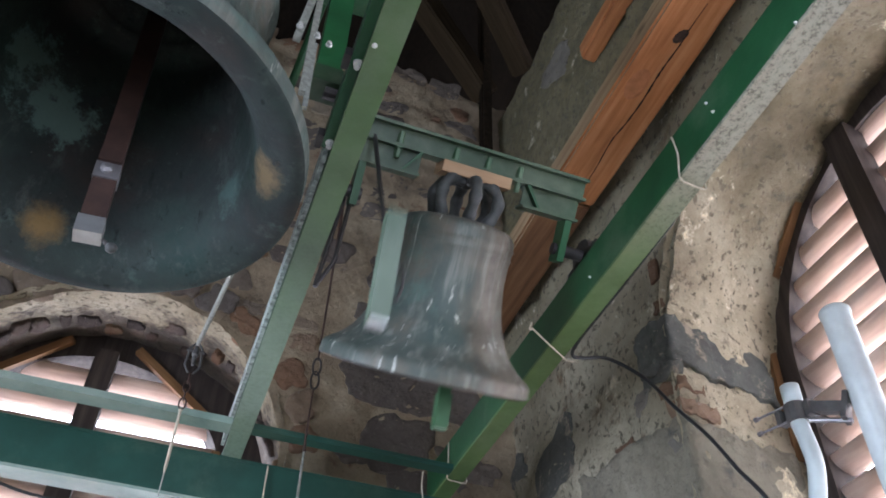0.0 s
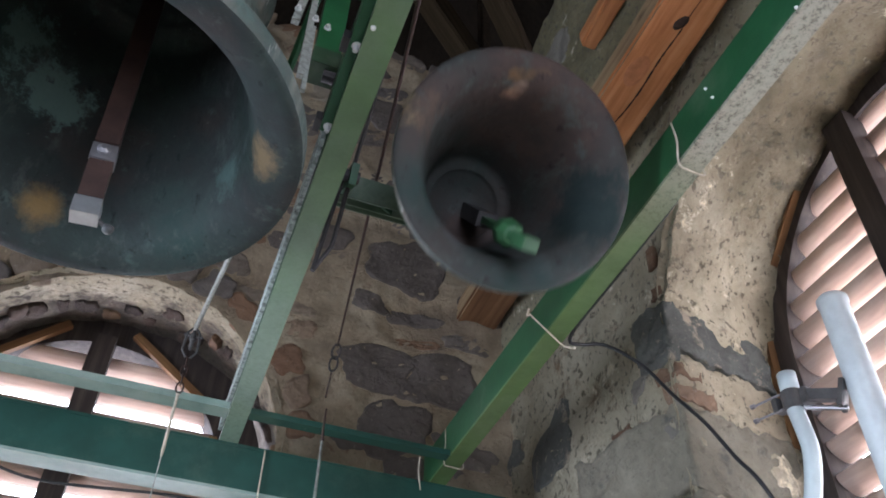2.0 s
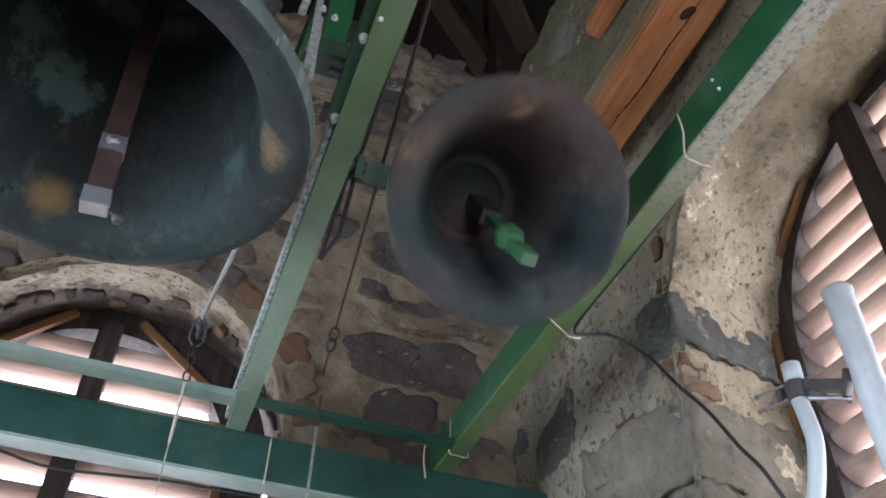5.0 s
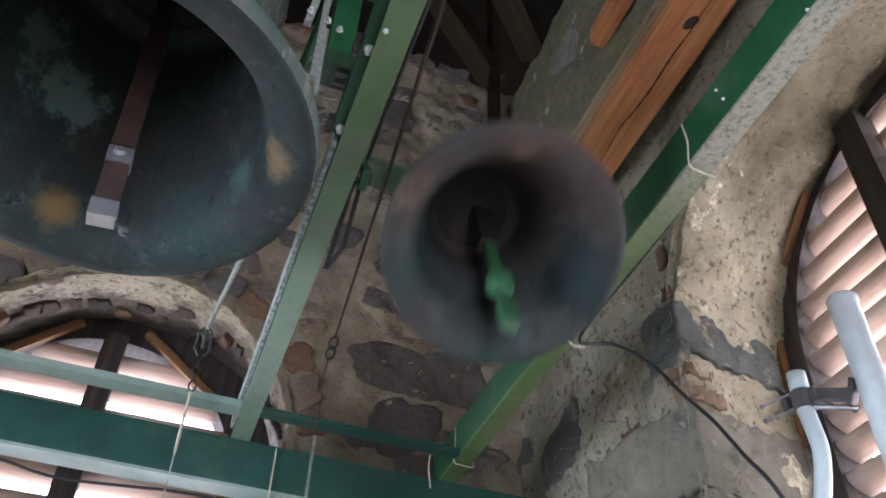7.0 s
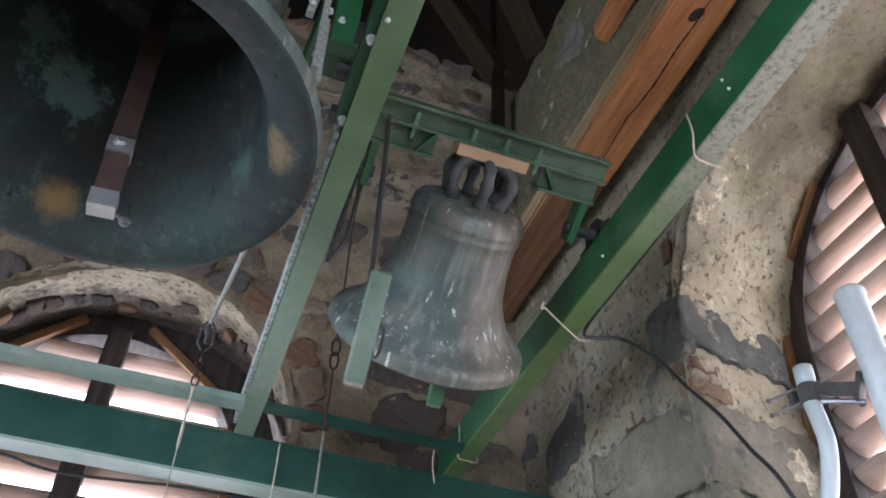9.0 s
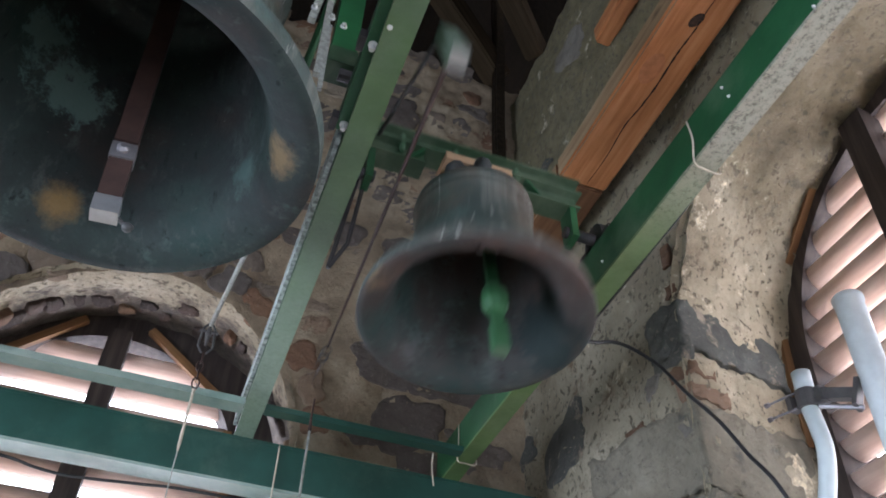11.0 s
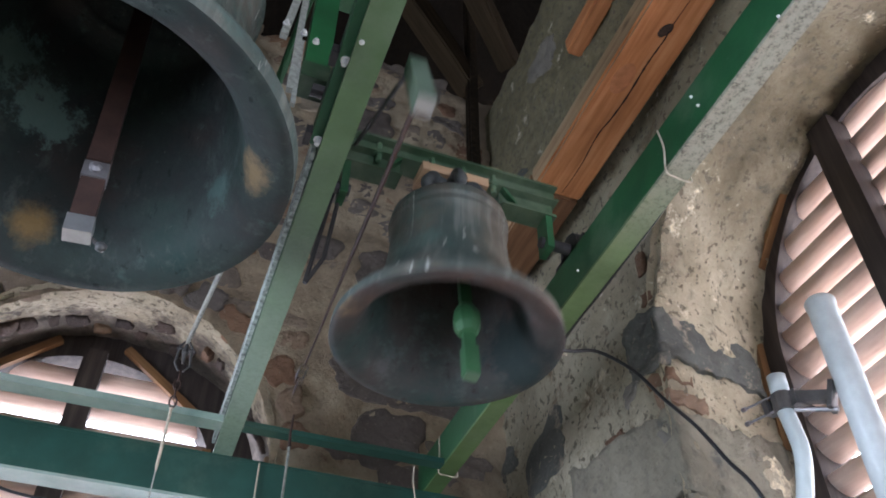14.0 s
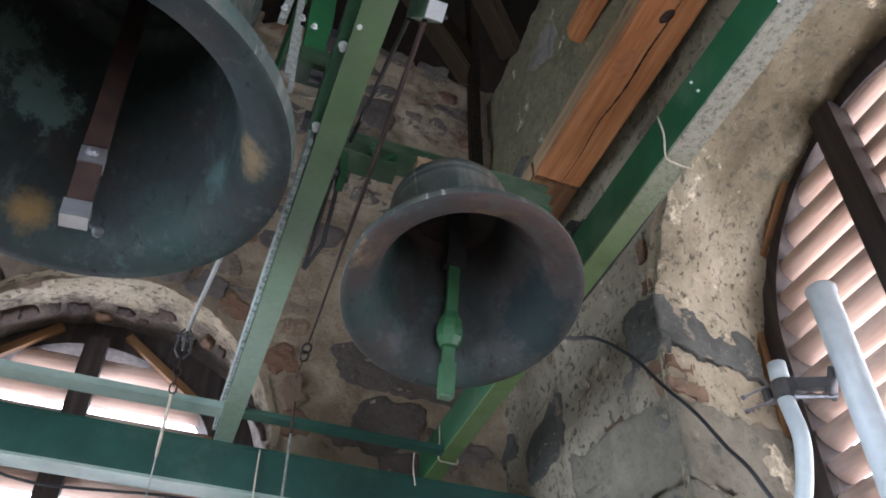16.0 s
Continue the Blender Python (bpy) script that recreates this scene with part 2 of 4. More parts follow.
M_LEVER = paint_green("grey_green_lever_paint", (0.085, 0.135, 0.09), (0.20, 0.25, 0.20), 0.6)
M_CLAPPER = paint_green("green_clapper_paint", (0.03, 0.105, 0.04), (0.09, 0.16, 0.09), 0.35)
# green paint with the window's bluish haze put into its colour
M_GREEN_HAZED = paint_green("dark_green_paint_hazed", (0.016, 0.064, 0.048), (0.07, 0.12, 0.085), 0.3)
M_GREEN_PALE = paint_green("green_paint_pale", (0.20, 0.30, 0.25), (0.36, 0.42, 0.36), 0.7)
M_RUBBLE = mortar("rubble_mortar", [(0.3, (0.22, 0.165, 0.115)), (0.5, (0.41, 0.32, 0.215)), (0.7, (0.58, 0.49, 0.35))], 0.60, (0.24, 0.145, 0.095))
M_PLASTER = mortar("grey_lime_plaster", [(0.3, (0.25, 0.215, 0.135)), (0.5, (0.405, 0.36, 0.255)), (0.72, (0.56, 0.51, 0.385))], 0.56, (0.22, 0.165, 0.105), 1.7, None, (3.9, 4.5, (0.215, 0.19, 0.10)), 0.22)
REVEAL_STOPS = [(0.3, (0.27, 0.215, 0.14)), (0.5, (0.49, 0.42, 0.29)), (0.72, (0.70, 0.63, 0.475))]
M_REVEAL = mortar("ochre_reveal_plaster", REVEAL_STOPS, 0.62, (0.21, 0.16, 0.115), 2.6)
M_REVEAL_N = mortar("ochre_reveal_bricks_shade", REVEAL_STOPS, 0.62, (0.21, 0.16, 0.115), 2.6, (1, 3.24, 3.40), None, 0.5)
M_REVEAL_E = mortar("ochre_reveal_edge_shade", REVEAL_STOPS, 0.62, (0.21, 0.16, 0.115), 2.6, (0, 1.92, 2.10), (3.62, 4.05, (0.20, 0.168, 0.098)), 0.5)
M_STONE = stone_mat("rubble_stone", [(0.0, (0.17, 0.145, 0.13)), (0.3, (0.23, 0.19, 0.16)), (0.5, (0.33, 0.25, 0.175)), (0.72, (0.33, 0.19, 0.11)), (0.85, (0.27, 0.15, 0.09)), (1.0, (0.42, 0.36, 0.27))])
M_STONE_DARK = stone_mat("dark_brown_basalt_stone", [(0.0, (0.145, 0.117, 0.10)), (1.0, (0.195, 0.16, 0.138))], 0.70)
M_RENDER = mortar("grey_cement_render", [(0.3, (0.17, 0.155, 0.115)), (0.5, (0.28, 0.255, 0.19)), (0.7, (0.38, 0.345, 0.265))], 0.60, (0.15, 0.14, 0.12), 3.0)
M_STONE_SLATE = stone_mat("grey_basalt_stone", [(0.0, (0.12, 0.125, 0.11)), (1.0, (0.165, 0.165, 0.145))], 0.56)
M_STONE_ROUGH = stone_mat("grey_mortared_stone", [(0.0, (0.24, 0.22, 0.185)), (1.0, (0.30, 0.275, 0.23))], 0.60)
M_BRICK = stone_mat("broken_brick", [(0.0, (0.21, 0.12, 0.07)), (1.0, (0.30, 0.20, 0.125))])
M_BRICK_DARK = stone_mat("dark_brown_brick", [(0.0, (0.06, 0.045, 0.04)), (1.0, (0.13, 0.09, 0.07))], 0.66)
M_PINE = wood("orange_pine", [(0.3, (0.34, 0.125, 0.045)), (0.5, (0.53, 0.22, 0.083)), (0.7, (0.63, 0.30, 0.13))])
M_PINE_EDGE = wood("tan_sawn_pine_edge", [(0.3, (0.24, 0.155, 0.085)), (0.5, (0.36, 0.25, 0.14)), (0.7, (0.46, 0.33, 0.20))])
M_PINE_SHADED = wood("pine_shaded_tone", [(0.3, (0.13, 0.06, 0.028)), (0.5, (0.21, 0.105, 0.05)), (0.7, (0.28, 0.15, 0.075))])
# unseen floor, made pale to bounce light up into the bells
M_FLOOR = wood("pale_bounce_floorboards", [(0.3, (0.36, 0.32, 0.25)), (0.5, (0.46, 0.41, 0.33)), (0.7, (0.54, 0.49, 0.40))])
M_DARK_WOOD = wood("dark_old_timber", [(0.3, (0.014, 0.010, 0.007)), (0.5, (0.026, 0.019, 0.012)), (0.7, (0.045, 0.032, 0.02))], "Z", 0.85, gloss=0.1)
M_ROOF = wood("near_black_boards", [(0.3, (0.005, 0.004, 0.003)), (0.5, (0.009, 0.007, 0.005)), (0.7, (0.015, 0.011, 0.008))], "Z", 0.9, gloss=0.05)
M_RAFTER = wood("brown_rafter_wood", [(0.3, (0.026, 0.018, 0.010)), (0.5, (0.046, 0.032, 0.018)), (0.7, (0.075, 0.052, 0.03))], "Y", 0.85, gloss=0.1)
M_FRAME = wood("dark_window_timber", [(0.3, (0.035, 0.026, 0.023)), (0.5, (0.06, 0.046, 0.040)), (0.7, (0.09, 0.07, 0.06))], "Z")
M_BATTEN = wood("orange_batten", [(0.3, (0.17, 0.08, 0.035)), (0.5, (0.27, 0.14, 0.06)), (0.7, (0.36, 0.20, 0.09))], "Z")
M_SLAT = wood("pale_pink_louvre_wood", [(0.3, (0.50, 0.37, 0.31)), (0.5, (0.675, 0.505, 0.415)), (0.7, (0.77, 0.615, 0.52))], "X", 0.7, False)
M_BLOCK = wood("pale_wood_block", [(0.3, (0.42, 0.25, 0.14)), (0.5, (0.56, 0.36, 0.21)), (0.7, (0.66, 0.46, 0.30))], "X")
M_GLOW_N = glow("overcast_sky_glow", (0.94, 0.97, 1.0), 8.0)
M_GLOW_E = glow("bright_sky_glow", (1.0, 0.99, 0.975), 11.0)
M_BELL_OUT = bronze("bronze_patina_streaked")
M_BIG_OUT = bronze("bronze_patina_green_grey", brown=0.0)
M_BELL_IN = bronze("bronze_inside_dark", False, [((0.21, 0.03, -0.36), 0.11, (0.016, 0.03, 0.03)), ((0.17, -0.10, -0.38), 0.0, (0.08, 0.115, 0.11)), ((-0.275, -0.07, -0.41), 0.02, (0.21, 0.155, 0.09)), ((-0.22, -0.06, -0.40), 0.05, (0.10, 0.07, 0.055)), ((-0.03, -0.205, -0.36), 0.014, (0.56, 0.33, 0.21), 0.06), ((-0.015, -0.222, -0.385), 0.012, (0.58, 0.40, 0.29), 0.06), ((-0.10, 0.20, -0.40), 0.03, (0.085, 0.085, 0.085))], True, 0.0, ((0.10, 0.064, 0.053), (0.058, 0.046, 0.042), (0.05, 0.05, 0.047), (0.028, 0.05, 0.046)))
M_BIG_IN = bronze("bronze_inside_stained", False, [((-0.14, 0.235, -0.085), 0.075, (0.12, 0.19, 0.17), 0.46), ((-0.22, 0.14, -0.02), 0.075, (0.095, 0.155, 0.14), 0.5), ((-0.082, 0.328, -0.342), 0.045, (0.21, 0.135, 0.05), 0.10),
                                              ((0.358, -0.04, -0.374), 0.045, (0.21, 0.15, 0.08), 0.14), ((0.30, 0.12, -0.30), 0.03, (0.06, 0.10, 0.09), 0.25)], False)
M_CHIPPED = simple("chipped_chalky_green", (0.33, 0.38, 0.35), 0.8, 0.0, 0.85, 55)
M_CLAMP = simple("grey_clamp_iron", (0.125, 0.12, 0.12), 0.55, 0.4)
M_IRON = simple("dark_iron", (0.06, 0.055, 0.055), 0.55, 0.5)
M_CANON = simple("dusty_dark_bronze", (0.075, 0.078, 0.078), 0.6, 0.2, 0.5, 20)
M_RUST = simple("brown_painted_iron", (0.05, 0.026, 0.02), 0.6, 0.2)
M_STEEL = simple("bright_steel", (0.55, 0.55, 0.55), 0.35, 0.9, 0.2)
M_STEEL_DULL = simple("dull_clamp_steel", (0.26, 0.25, 0.26), 0.4, 0.7, 0.35)
M_BOLT = simple("galvanised_bolt", (0.78, 0.78, 0.76), 0.4, 0.3, 0.15)
M_PIPE = simple("pale_blue_painted_pipe", (0.68, 0.75, 0.78), 0.4, 0.0, 0.15, 8)
M_PVC = simple("pale_plastic_conduit", (0.60, 0.68, 0.70), 0.45, 0.0, 0.12, 8)
M_BLACK = simple("black_cable_rubber", (0.015, 0.015, 0.016), 0.5)
M_TWINE = simple("pale_twine", (0.50, 0.44, 0.34), 0.9, 0.0, 0.3, 60)
M_ROPE = simple("grey_wire_rope", (0.36, 0.37, 0.33), 0.7, 0.2, 0.4, 70)
M_GROUND = simple("far_ground", (0.32, 0.34, 0.24), 0.9, 0.0, 0.4, 0.05)


# ---- mesh tools ----
def finish(bm, name, mat, smooth=False):
    me = bpy.data.meshes.new(name)
    bmesh.ops.recalc_face_normals(bm, faces=bm.faces)
    bm.to_mesh(me)
    bm.free()
    for mt in (mat if isinstance(mat, (list, tuple)) else (mat,)):
        me.materials.append(mt)
    if smooth:
        for p in me.polygons:
            p.use_smooth = True
    return me


def part(name, bm, mat, parent=None, label="", smooth=False):
    ob = new(name, finish(bm, name, mat, smooth))
    ob.parent = parent
    if label:
        tagged(ob, label)
    return ob


def empty(name, m, label, category, group="", kind=""):
    ob = new(name)
    ob.empty_display_size = 0.1
    ob.matrix_basis = m
    return tagged(ob, label, category, group, kind)


def box(x0, x1, y0, y1, z0, z1, bevel=0.004, cuts=0, wobble=0.0):
    bm = bmesh.new()
    vs = [bm.verts.new((x, y, z)) for x in (x0, x1) for y in (y0, y1) for z in (z0, z1)]
    for f in ((0, 1, 3, 2), (4, 6, 7, 5), (0, 4, 5, 1), (2, 3, 7, 6), (0, 2, 6, 4), (1, 5, 7, 3)):
        bm.faces.new([vs[i] for i in f])
    if cuts:
        dims = [x1 - x0, y1 - y0, z1 - z0]
        ax = dims.index(max(dims))
        es = [e for e in bm.edges if abs((e.verts[0].co - e.verts[1].co)[ax]) > dims[ax] * 0.5]
        bmesh.ops.subdivide_edges(bm, edges=es, cuts=cuts, use_grid_fill=True)
        for v in bm.verts:
            v.co += wobble * noise.noise_vector(v.co * 2.7)
    if bevel:
        es = [e for e in bm.edges if e.calc_face_angle(0) > 0.6]
        bmesh.ops.bevel(bm, geom=es, offset=bevel, segments=2, affect="EDGES")
    return bm


def prism(outline, axis, a, b, bevel=0.003):
    """An outline of (p, q) pairs drawn out along an axis from a to b."""
    def at(p, q, d):
        return {"x": (d, p, q), "y": (p, d, q), "z": (p, q, d)}[axis]
    bm = bmesh.new()
    lo = [bm.verts.new(at(p, q, a)) for p, q in outline]
    hi = [bm.verts.new(at(p, q, b)) for p, q in outline]
    bm.faces.new(lo[::-1])
    bm.faces.new(hi)
    n = len(outline)
    for i in range(n):
        bm.faces.new((lo[i], lo[(i + 1) % n], hi[(i + 1) % n], hi[i]))
    if bevel:
        bmesh.ops.bevel(bm, geom=[e for e in bm.edges if e.calc_face_angle(0) > 0.6], offset=bevel, segments=2, affect="EDGES")
    return bm


def joined(*bms):
    out = bmesh.new()
    for b in bms:
        me = bpy.data.meshes.new("tmp")
        b.to_mesh(me)
        b.free()
        out.from_mesh(me)
        bpy.data.meshes.remove(me)
    return out


def moved(bm, m):
    bmesh.ops.transform(bm, matrix=m, verts=bm.verts)
    return bm


def lathe(profile, n=64):
    """A profile of (radius, height) turned about z."""
    bm = bmesh.new()
    rings = []
    for r, z in profile:
        if r < 1e-5:
            rings.append([bm.verts.new((0, 0, z))])
        else:
            rings.append([bm.verts.new((r * math.cos(2 * math.pi * i / n), r * math.sin(2 * math.pi * i / n), z)) for i in range(n)])
    for a, b in zip(rings, rings[1:]):
        for i in range(n):
            j = (i + 1) % n
            q = [a[i % len(a)], a[j % len(a)], b[j % len(b)], b[i % len(b)]]
            q = list(dict.fromkeys(q))
            if len(q) > 2:
                bm.faces.new(q)
    return bm


def rod(points, r, n=8, caps=True):
    """A round rod or cable along points."""
    pts = [Vector(p) for p in points]
    bm = bmesh.new()
    rings = []
    ref = None
    for i, p in enumerate(pts):
        d = (pts[min(i + 1, len(pts) - 1)] - pts[max(i - 1, 0)]).normalized()
        if ref is None:
            ref = d.orthogonal().normalized()
        ref = (ref - d * ref.dot(d)).normalized()
        s = d.cross(ref)
        rr = r[i] if isinstance(r, (list, tuple)) else r
        rings.append([bm.verts.new(p + rr * (math.cos(2 * math.pi * k / n) * ref + math.sin(2 * math.pi * k / n) * s)) for k in range(n)])
    for a, b in zip(rings, rings[1:]):
        for k in range(n):
            bm.faces.new((a[k], a[(k + 1) % n], b[(k + 1) % n], b[k]))
    if caps:
        bm.faces.new(rings[0][::-1])
        bm.faces.new(rings[-1])
    return bm


def smooth_line(points, n=8):
    """Catmull-Rom through points."""
    p = [Vector(q) for q in points]
    p = [2 * p[0] - p[1]] + p + [2 * p[-1] - p[-2]]
    out = []
    for i in range(1, len(p) - 2):
        for k in range(n):
            u = k / n
            out.append(0.5 * (2 * p[i] + (p[i + 1] - p[i - 1]) * u + (2 * p[i - 1] - 5 * p[i] + 4 * p[i + 1] - p[i + 2]) * u * u
                              + (3 * p[i] - p[i - 1] - 3 * p[i + 1] + p[i + 2]) * u ** 3))
    return out + [p[-2]]


def bolt(at, axis, r, parent, mat=None, name="bolt", length=0.02):
    """A hexagon head on a washer."""
    d = Vector(axis).normalized()
    m = Matrix.Translation(at) @ d.to_track_quat("Z", "Y").to_matrix().to_4x4()
    bm = joined(lathe([(0, 0), (r * 1.5, 0), (r * 1.5, 0.003), (0, 0.003)], 14), lathe([(0, 0.002), (r, 0.002), (r, length * 0.8), (r * 0.8, length), (0, length)], 6))
    return part(name, moved(bm, m), mat or M_BOLT, parent)


# ---- the room ----
ROOM = dict(x0=-2.4, x1=1.4325, y0=-1.4, y1=3.075, top=6.1)
SPRING, ARCH_R, DEPTH, SILL = 3.25, 0.69, 0.53, 0.7


def inside_arch(u, z, c, r):
    if z < SILL:
        return 9.0
    if z < SPRING:
        return abs(u - c) - r
    return math.hypot(u - c, z - SPRING) - r


def wall(name, to_world, u0, u1, z0, z1, c, mats, cell, rough, label):
    """A thick wall with an arched opening. to_world(u, d, z): d is the depth outwards from the inner face."""
    root = new(name)
    tagged(root, label, "wall", kind="structure")
    for face, depth, r, step, amp in (("inner_face", 0.0, ARCH_R, cell, rough), ("outer_face", DEPTH + 0.25, ARCH_R + 0.1, max(cell, 0.12), 0.0)):
        nu, nz = max(2, round((u1 - u0) / step)), max(2, round((z1 - z0) / step))
        bm = bmesh.new()
        grid, keep = {}, {}
        for i in range(nu + 1):
            for k in range(nz + 1):
                u, z = u0 + (u1 - u0) * i / nu, z0 + (z1 - z0) * k / nz
                d = inside_arch(u, z, c, r)
                keep[i, k] = d > -1.2 * step
                if -1.2 * step < d < 0.25 * step and z >= SILL:
                    if z >= SPRING:
                        s = r / max(1e-6, math.hypot(u - c, z - SPRING))
                        u, z = c + (u - c) * s, SPRING + (z - SPRING) * s
                    else:
                        u = c + math.copysign(r, u - c)
                q = Vector((u * 1.0, depth * 3 + c, z))
                bulge = amp * (noise.fractal(q * 2.2, 0.8, 2.1, 4) + 0.35 * noise.noise(q * 13) + 0.28 * noise.noise(q * 31))
                grid[i, k] = bm.verts.new(to_world(u, depth - bulge, z))
        for i in range(nu):
            for k in range(nz):
                f = [(i, k), (i + 1, k), (i + 1, k + 1), (i, k + 1)]
                if all(keep[p] for p in f):
                    try:
                        fc = bm.faces.new([grid[p] for p in f])
                        fc.smooth = True
                    except ValueError:
                        pass
        bmesh.ops.delete(bm, geom=[v for v in bm.verts if not v.link_faces], context="VERTS")
        part(face, bm, mats[0], root)
    # the splayed reveal of the opening
    bm = bmesh.new()
    line = [(-1, SILL), (-1, 1.6), (-1, 2.8)] + [(-math.cos(math.pi * i / 40), SPRING + math.sin(math.pi * i / 40)) for i in range(41)] + [(1, 2.8), (1, 1.6), (1, SILL)]
    nd = max(3, round(DEPTH / cell))
    fine = []
    for (a, za), (b, zb) in zip(line, line[1:]):
        m = max(1, round(math.hypot((b - a) * ARCH_R, (zb - za) * (ARCH_R if za >= SPRING else 1)) / cell))
        fine += [(a + (b - a) * k / m, za + (zb - za) * k / m) for k in range(m)]
    fine.append(line[-1])
    rows_ = []
    for j in range(nd + 5):
        d = (DEPTH + 0.25) * j / (nd + 4)
        r = ARCH_R + 0.11 * (d / DEPTH) ** 0.8
        row = []
        for a, z in fine:
            zz = SPRING + (z - SPRING) * r if z > SPRING else z
            q = Vector((a * 0.7 + c, d, zz))
            wob = 0 if rough == 0 else 0.022 * noise.fractal(q * 3.4, 0.8, 2.1, 4) + 0.012 * noise.noise(q * 14) + 0.007 * noise.noise(q * 33)
            edge = 0.025 * max(0, 1 - d / 0.05) if rough else 0
            rr = r + wob + edge
            row.append(bm.verts.new(to_world(c + a * rr, d - (0.012 if j == 0 else 0), SPRING + (z - SPRING) * rr if z > SPRING else zz)))
        rows_.append(row)
    for a, b in zip(rows_, rows_[1:]):
        for i in range(len(fine) - 1):
            fc = bm.faces.new((a[i], a[i + 1], b[i + 1], b[i]))
            fc.smooth = True
    part("reveal", bm, mats[1], root)
    # sill
    part("sill", box(0, 1, 0, 1, 0, 1, 0), mats[1], root)
    s = root.children[-1].data
    lo, hi = to_world(c - ARCH_R - 0.1, -0.01, SILL - 0.06), to_world(c + ARCH_R + 0.1, DEPTH + 0.24, SILL)
    for v in s.vertices:
        v.co = [lo[i] + (hi[i] - lo[i]) * v.co[i] for i in range(3)]
    return root


R_ = ROOM
NORTH_C, EAST_C = -0.28, 1.14
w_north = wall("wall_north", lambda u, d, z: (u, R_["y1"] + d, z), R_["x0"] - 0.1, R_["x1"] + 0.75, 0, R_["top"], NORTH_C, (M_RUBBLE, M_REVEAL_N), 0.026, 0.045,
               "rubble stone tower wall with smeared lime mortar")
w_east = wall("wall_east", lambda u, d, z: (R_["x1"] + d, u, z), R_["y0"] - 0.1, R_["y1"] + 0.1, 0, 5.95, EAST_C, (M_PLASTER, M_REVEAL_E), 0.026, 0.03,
              "grey plastered tower wall with bare stones")
wall("wall_south", lambda u, d, z: (u, R_["y0"] - d, z), R_["x0"] - 0.1, R_["x1"] + 0.75, 0, R_["top"], 0.3, (M_PLASTER, M_REVEAL), 0.16, 0.0, "plain plastered tower wall")
wall("wall_west", lambda u, d, z: (R_["x0"] - d, u, z), R_["y0"] - 0.1, R_["y1"] + 0.1, 0, R_["top"], 1.1, (M_PLASTER, M_REVEAL), 0.16, 0.0, "plain plastered tower wall")
tagged(part("floor", box(R_["x0"] - 0.3, R_["x1"] + 0.3, R_["y0"] - 0.3, R_["y1"] + 0.3, -0.2, 0.0, 0), M_FLOOR), "grey wooden belfry floor", "floor", kind="structure")
gm = bmesh.new()
bmesh.ops.create_grid(gm, x_segments=8, y_segments=8, size=2500)
tagged(part("ground", moved(gm, Matrix.Translation((0, 0, -14))), M_GROUND), "far ground below the tower", "ground", kind="structure")

# roof over the belfry: dark boards on rafters
bm = bmesh.new()
apex = bm.verts.new((-0.45, 0.85, 11.5))
ring = [bm.verts.new(p) for p in ((-3.6, -2.6, 5.9), (2.6, -2.6, 5.9), (2.6, 4.3, 5.9), (-3.6, 4.3, 5.9))]
for i in range(4):
    bm.faces.new((ring[i], ring[(i + 1) % 4], apex))
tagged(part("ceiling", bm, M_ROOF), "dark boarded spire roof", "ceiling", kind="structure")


def timber(name, a, b, w, h, mat, label, wobble=0.008, kind=""):
    """A squared timber from a to b, worn along its edges."""
    a, b = Vector(a), Vector(b)
    length = (b - a).length
    bm = box(-w / 2, w / 2, 0, length, -h / 2, h / 2, 0.012, 14, wobble)
    ob = part(name, bm, mat)
    ob.matrix_basis = Matrix.Translation(a) @ (b - a).to_track_quat("Y", "Z").to_matrix().to_4x4()
    return tagged(ob, label, "timber", kind=kind)


rafter_label = "dark old roof rafter"
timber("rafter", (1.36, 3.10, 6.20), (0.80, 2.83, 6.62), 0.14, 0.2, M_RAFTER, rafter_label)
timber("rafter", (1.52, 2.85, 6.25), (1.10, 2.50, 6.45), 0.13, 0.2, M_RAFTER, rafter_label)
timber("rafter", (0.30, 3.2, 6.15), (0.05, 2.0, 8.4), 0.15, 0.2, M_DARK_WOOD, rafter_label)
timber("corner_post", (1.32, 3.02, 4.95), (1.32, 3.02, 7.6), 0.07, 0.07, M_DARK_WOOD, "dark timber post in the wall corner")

# the bright pine beam along the east wall
pine = empty("roof_beam", pose(0, 0, 0), "sawn orange pine beam with a long drying crack", "timber")
part("beam", box(1.168, 1.381, -1.4, 2.08, 4.15, 4.26, 0.01, 30, 0.003), [M_PINE, M_PINE_EDGE], pine)
# far end darker: the shade near the wall is put into its colour
part("beam_end", box(1.1695, 1.3795, 2.084, 3.3, 4.1515, 4.2585, 0.01, 20, 0.003), [M_PINE_SHADED, M_PINE_EDGE], pine, "beam end built into the wall, shade in its colour")
for ob in pine.children:
    for p in ob.data.polygons:
        p.material_index = 1 if p.normal.x < -0.7 else 0
ck = smooth_line([(x + 0.028, y, 4.1455) for x, y in [(1.266, 1.099), (1.263, 1.215), (1.266, 1.273), (1.262, 1.361), (1.262, 1.418), (1.266, 1.538), (1.261, 1.643), (1.251, 1.735)] + [(1.262, 1.9), (1.258, 2.06)]], 6)
bm = bmesh.new()
prev = None
for i, p in enumerate(ck):
    w = 0.0010 + 0.0024 * math.sin(math.pi * min(1, (i + 0.5) / len(ck))) * (1 + 0.5 * math.sin(i * 1.7))
    cur = (bm.verts.new(p + Vector((-w, 0, 0))), bm.verts.new(p + Vector((w, 0, 0))))
    if prev:
        bm.faces.new((prev[0], prev[1], cur[1], cur[0]))
    prev = cur
part("drying_crack", bm, simple("crack_black", (0.012, 0.008, 0.006), 0.95), pine)
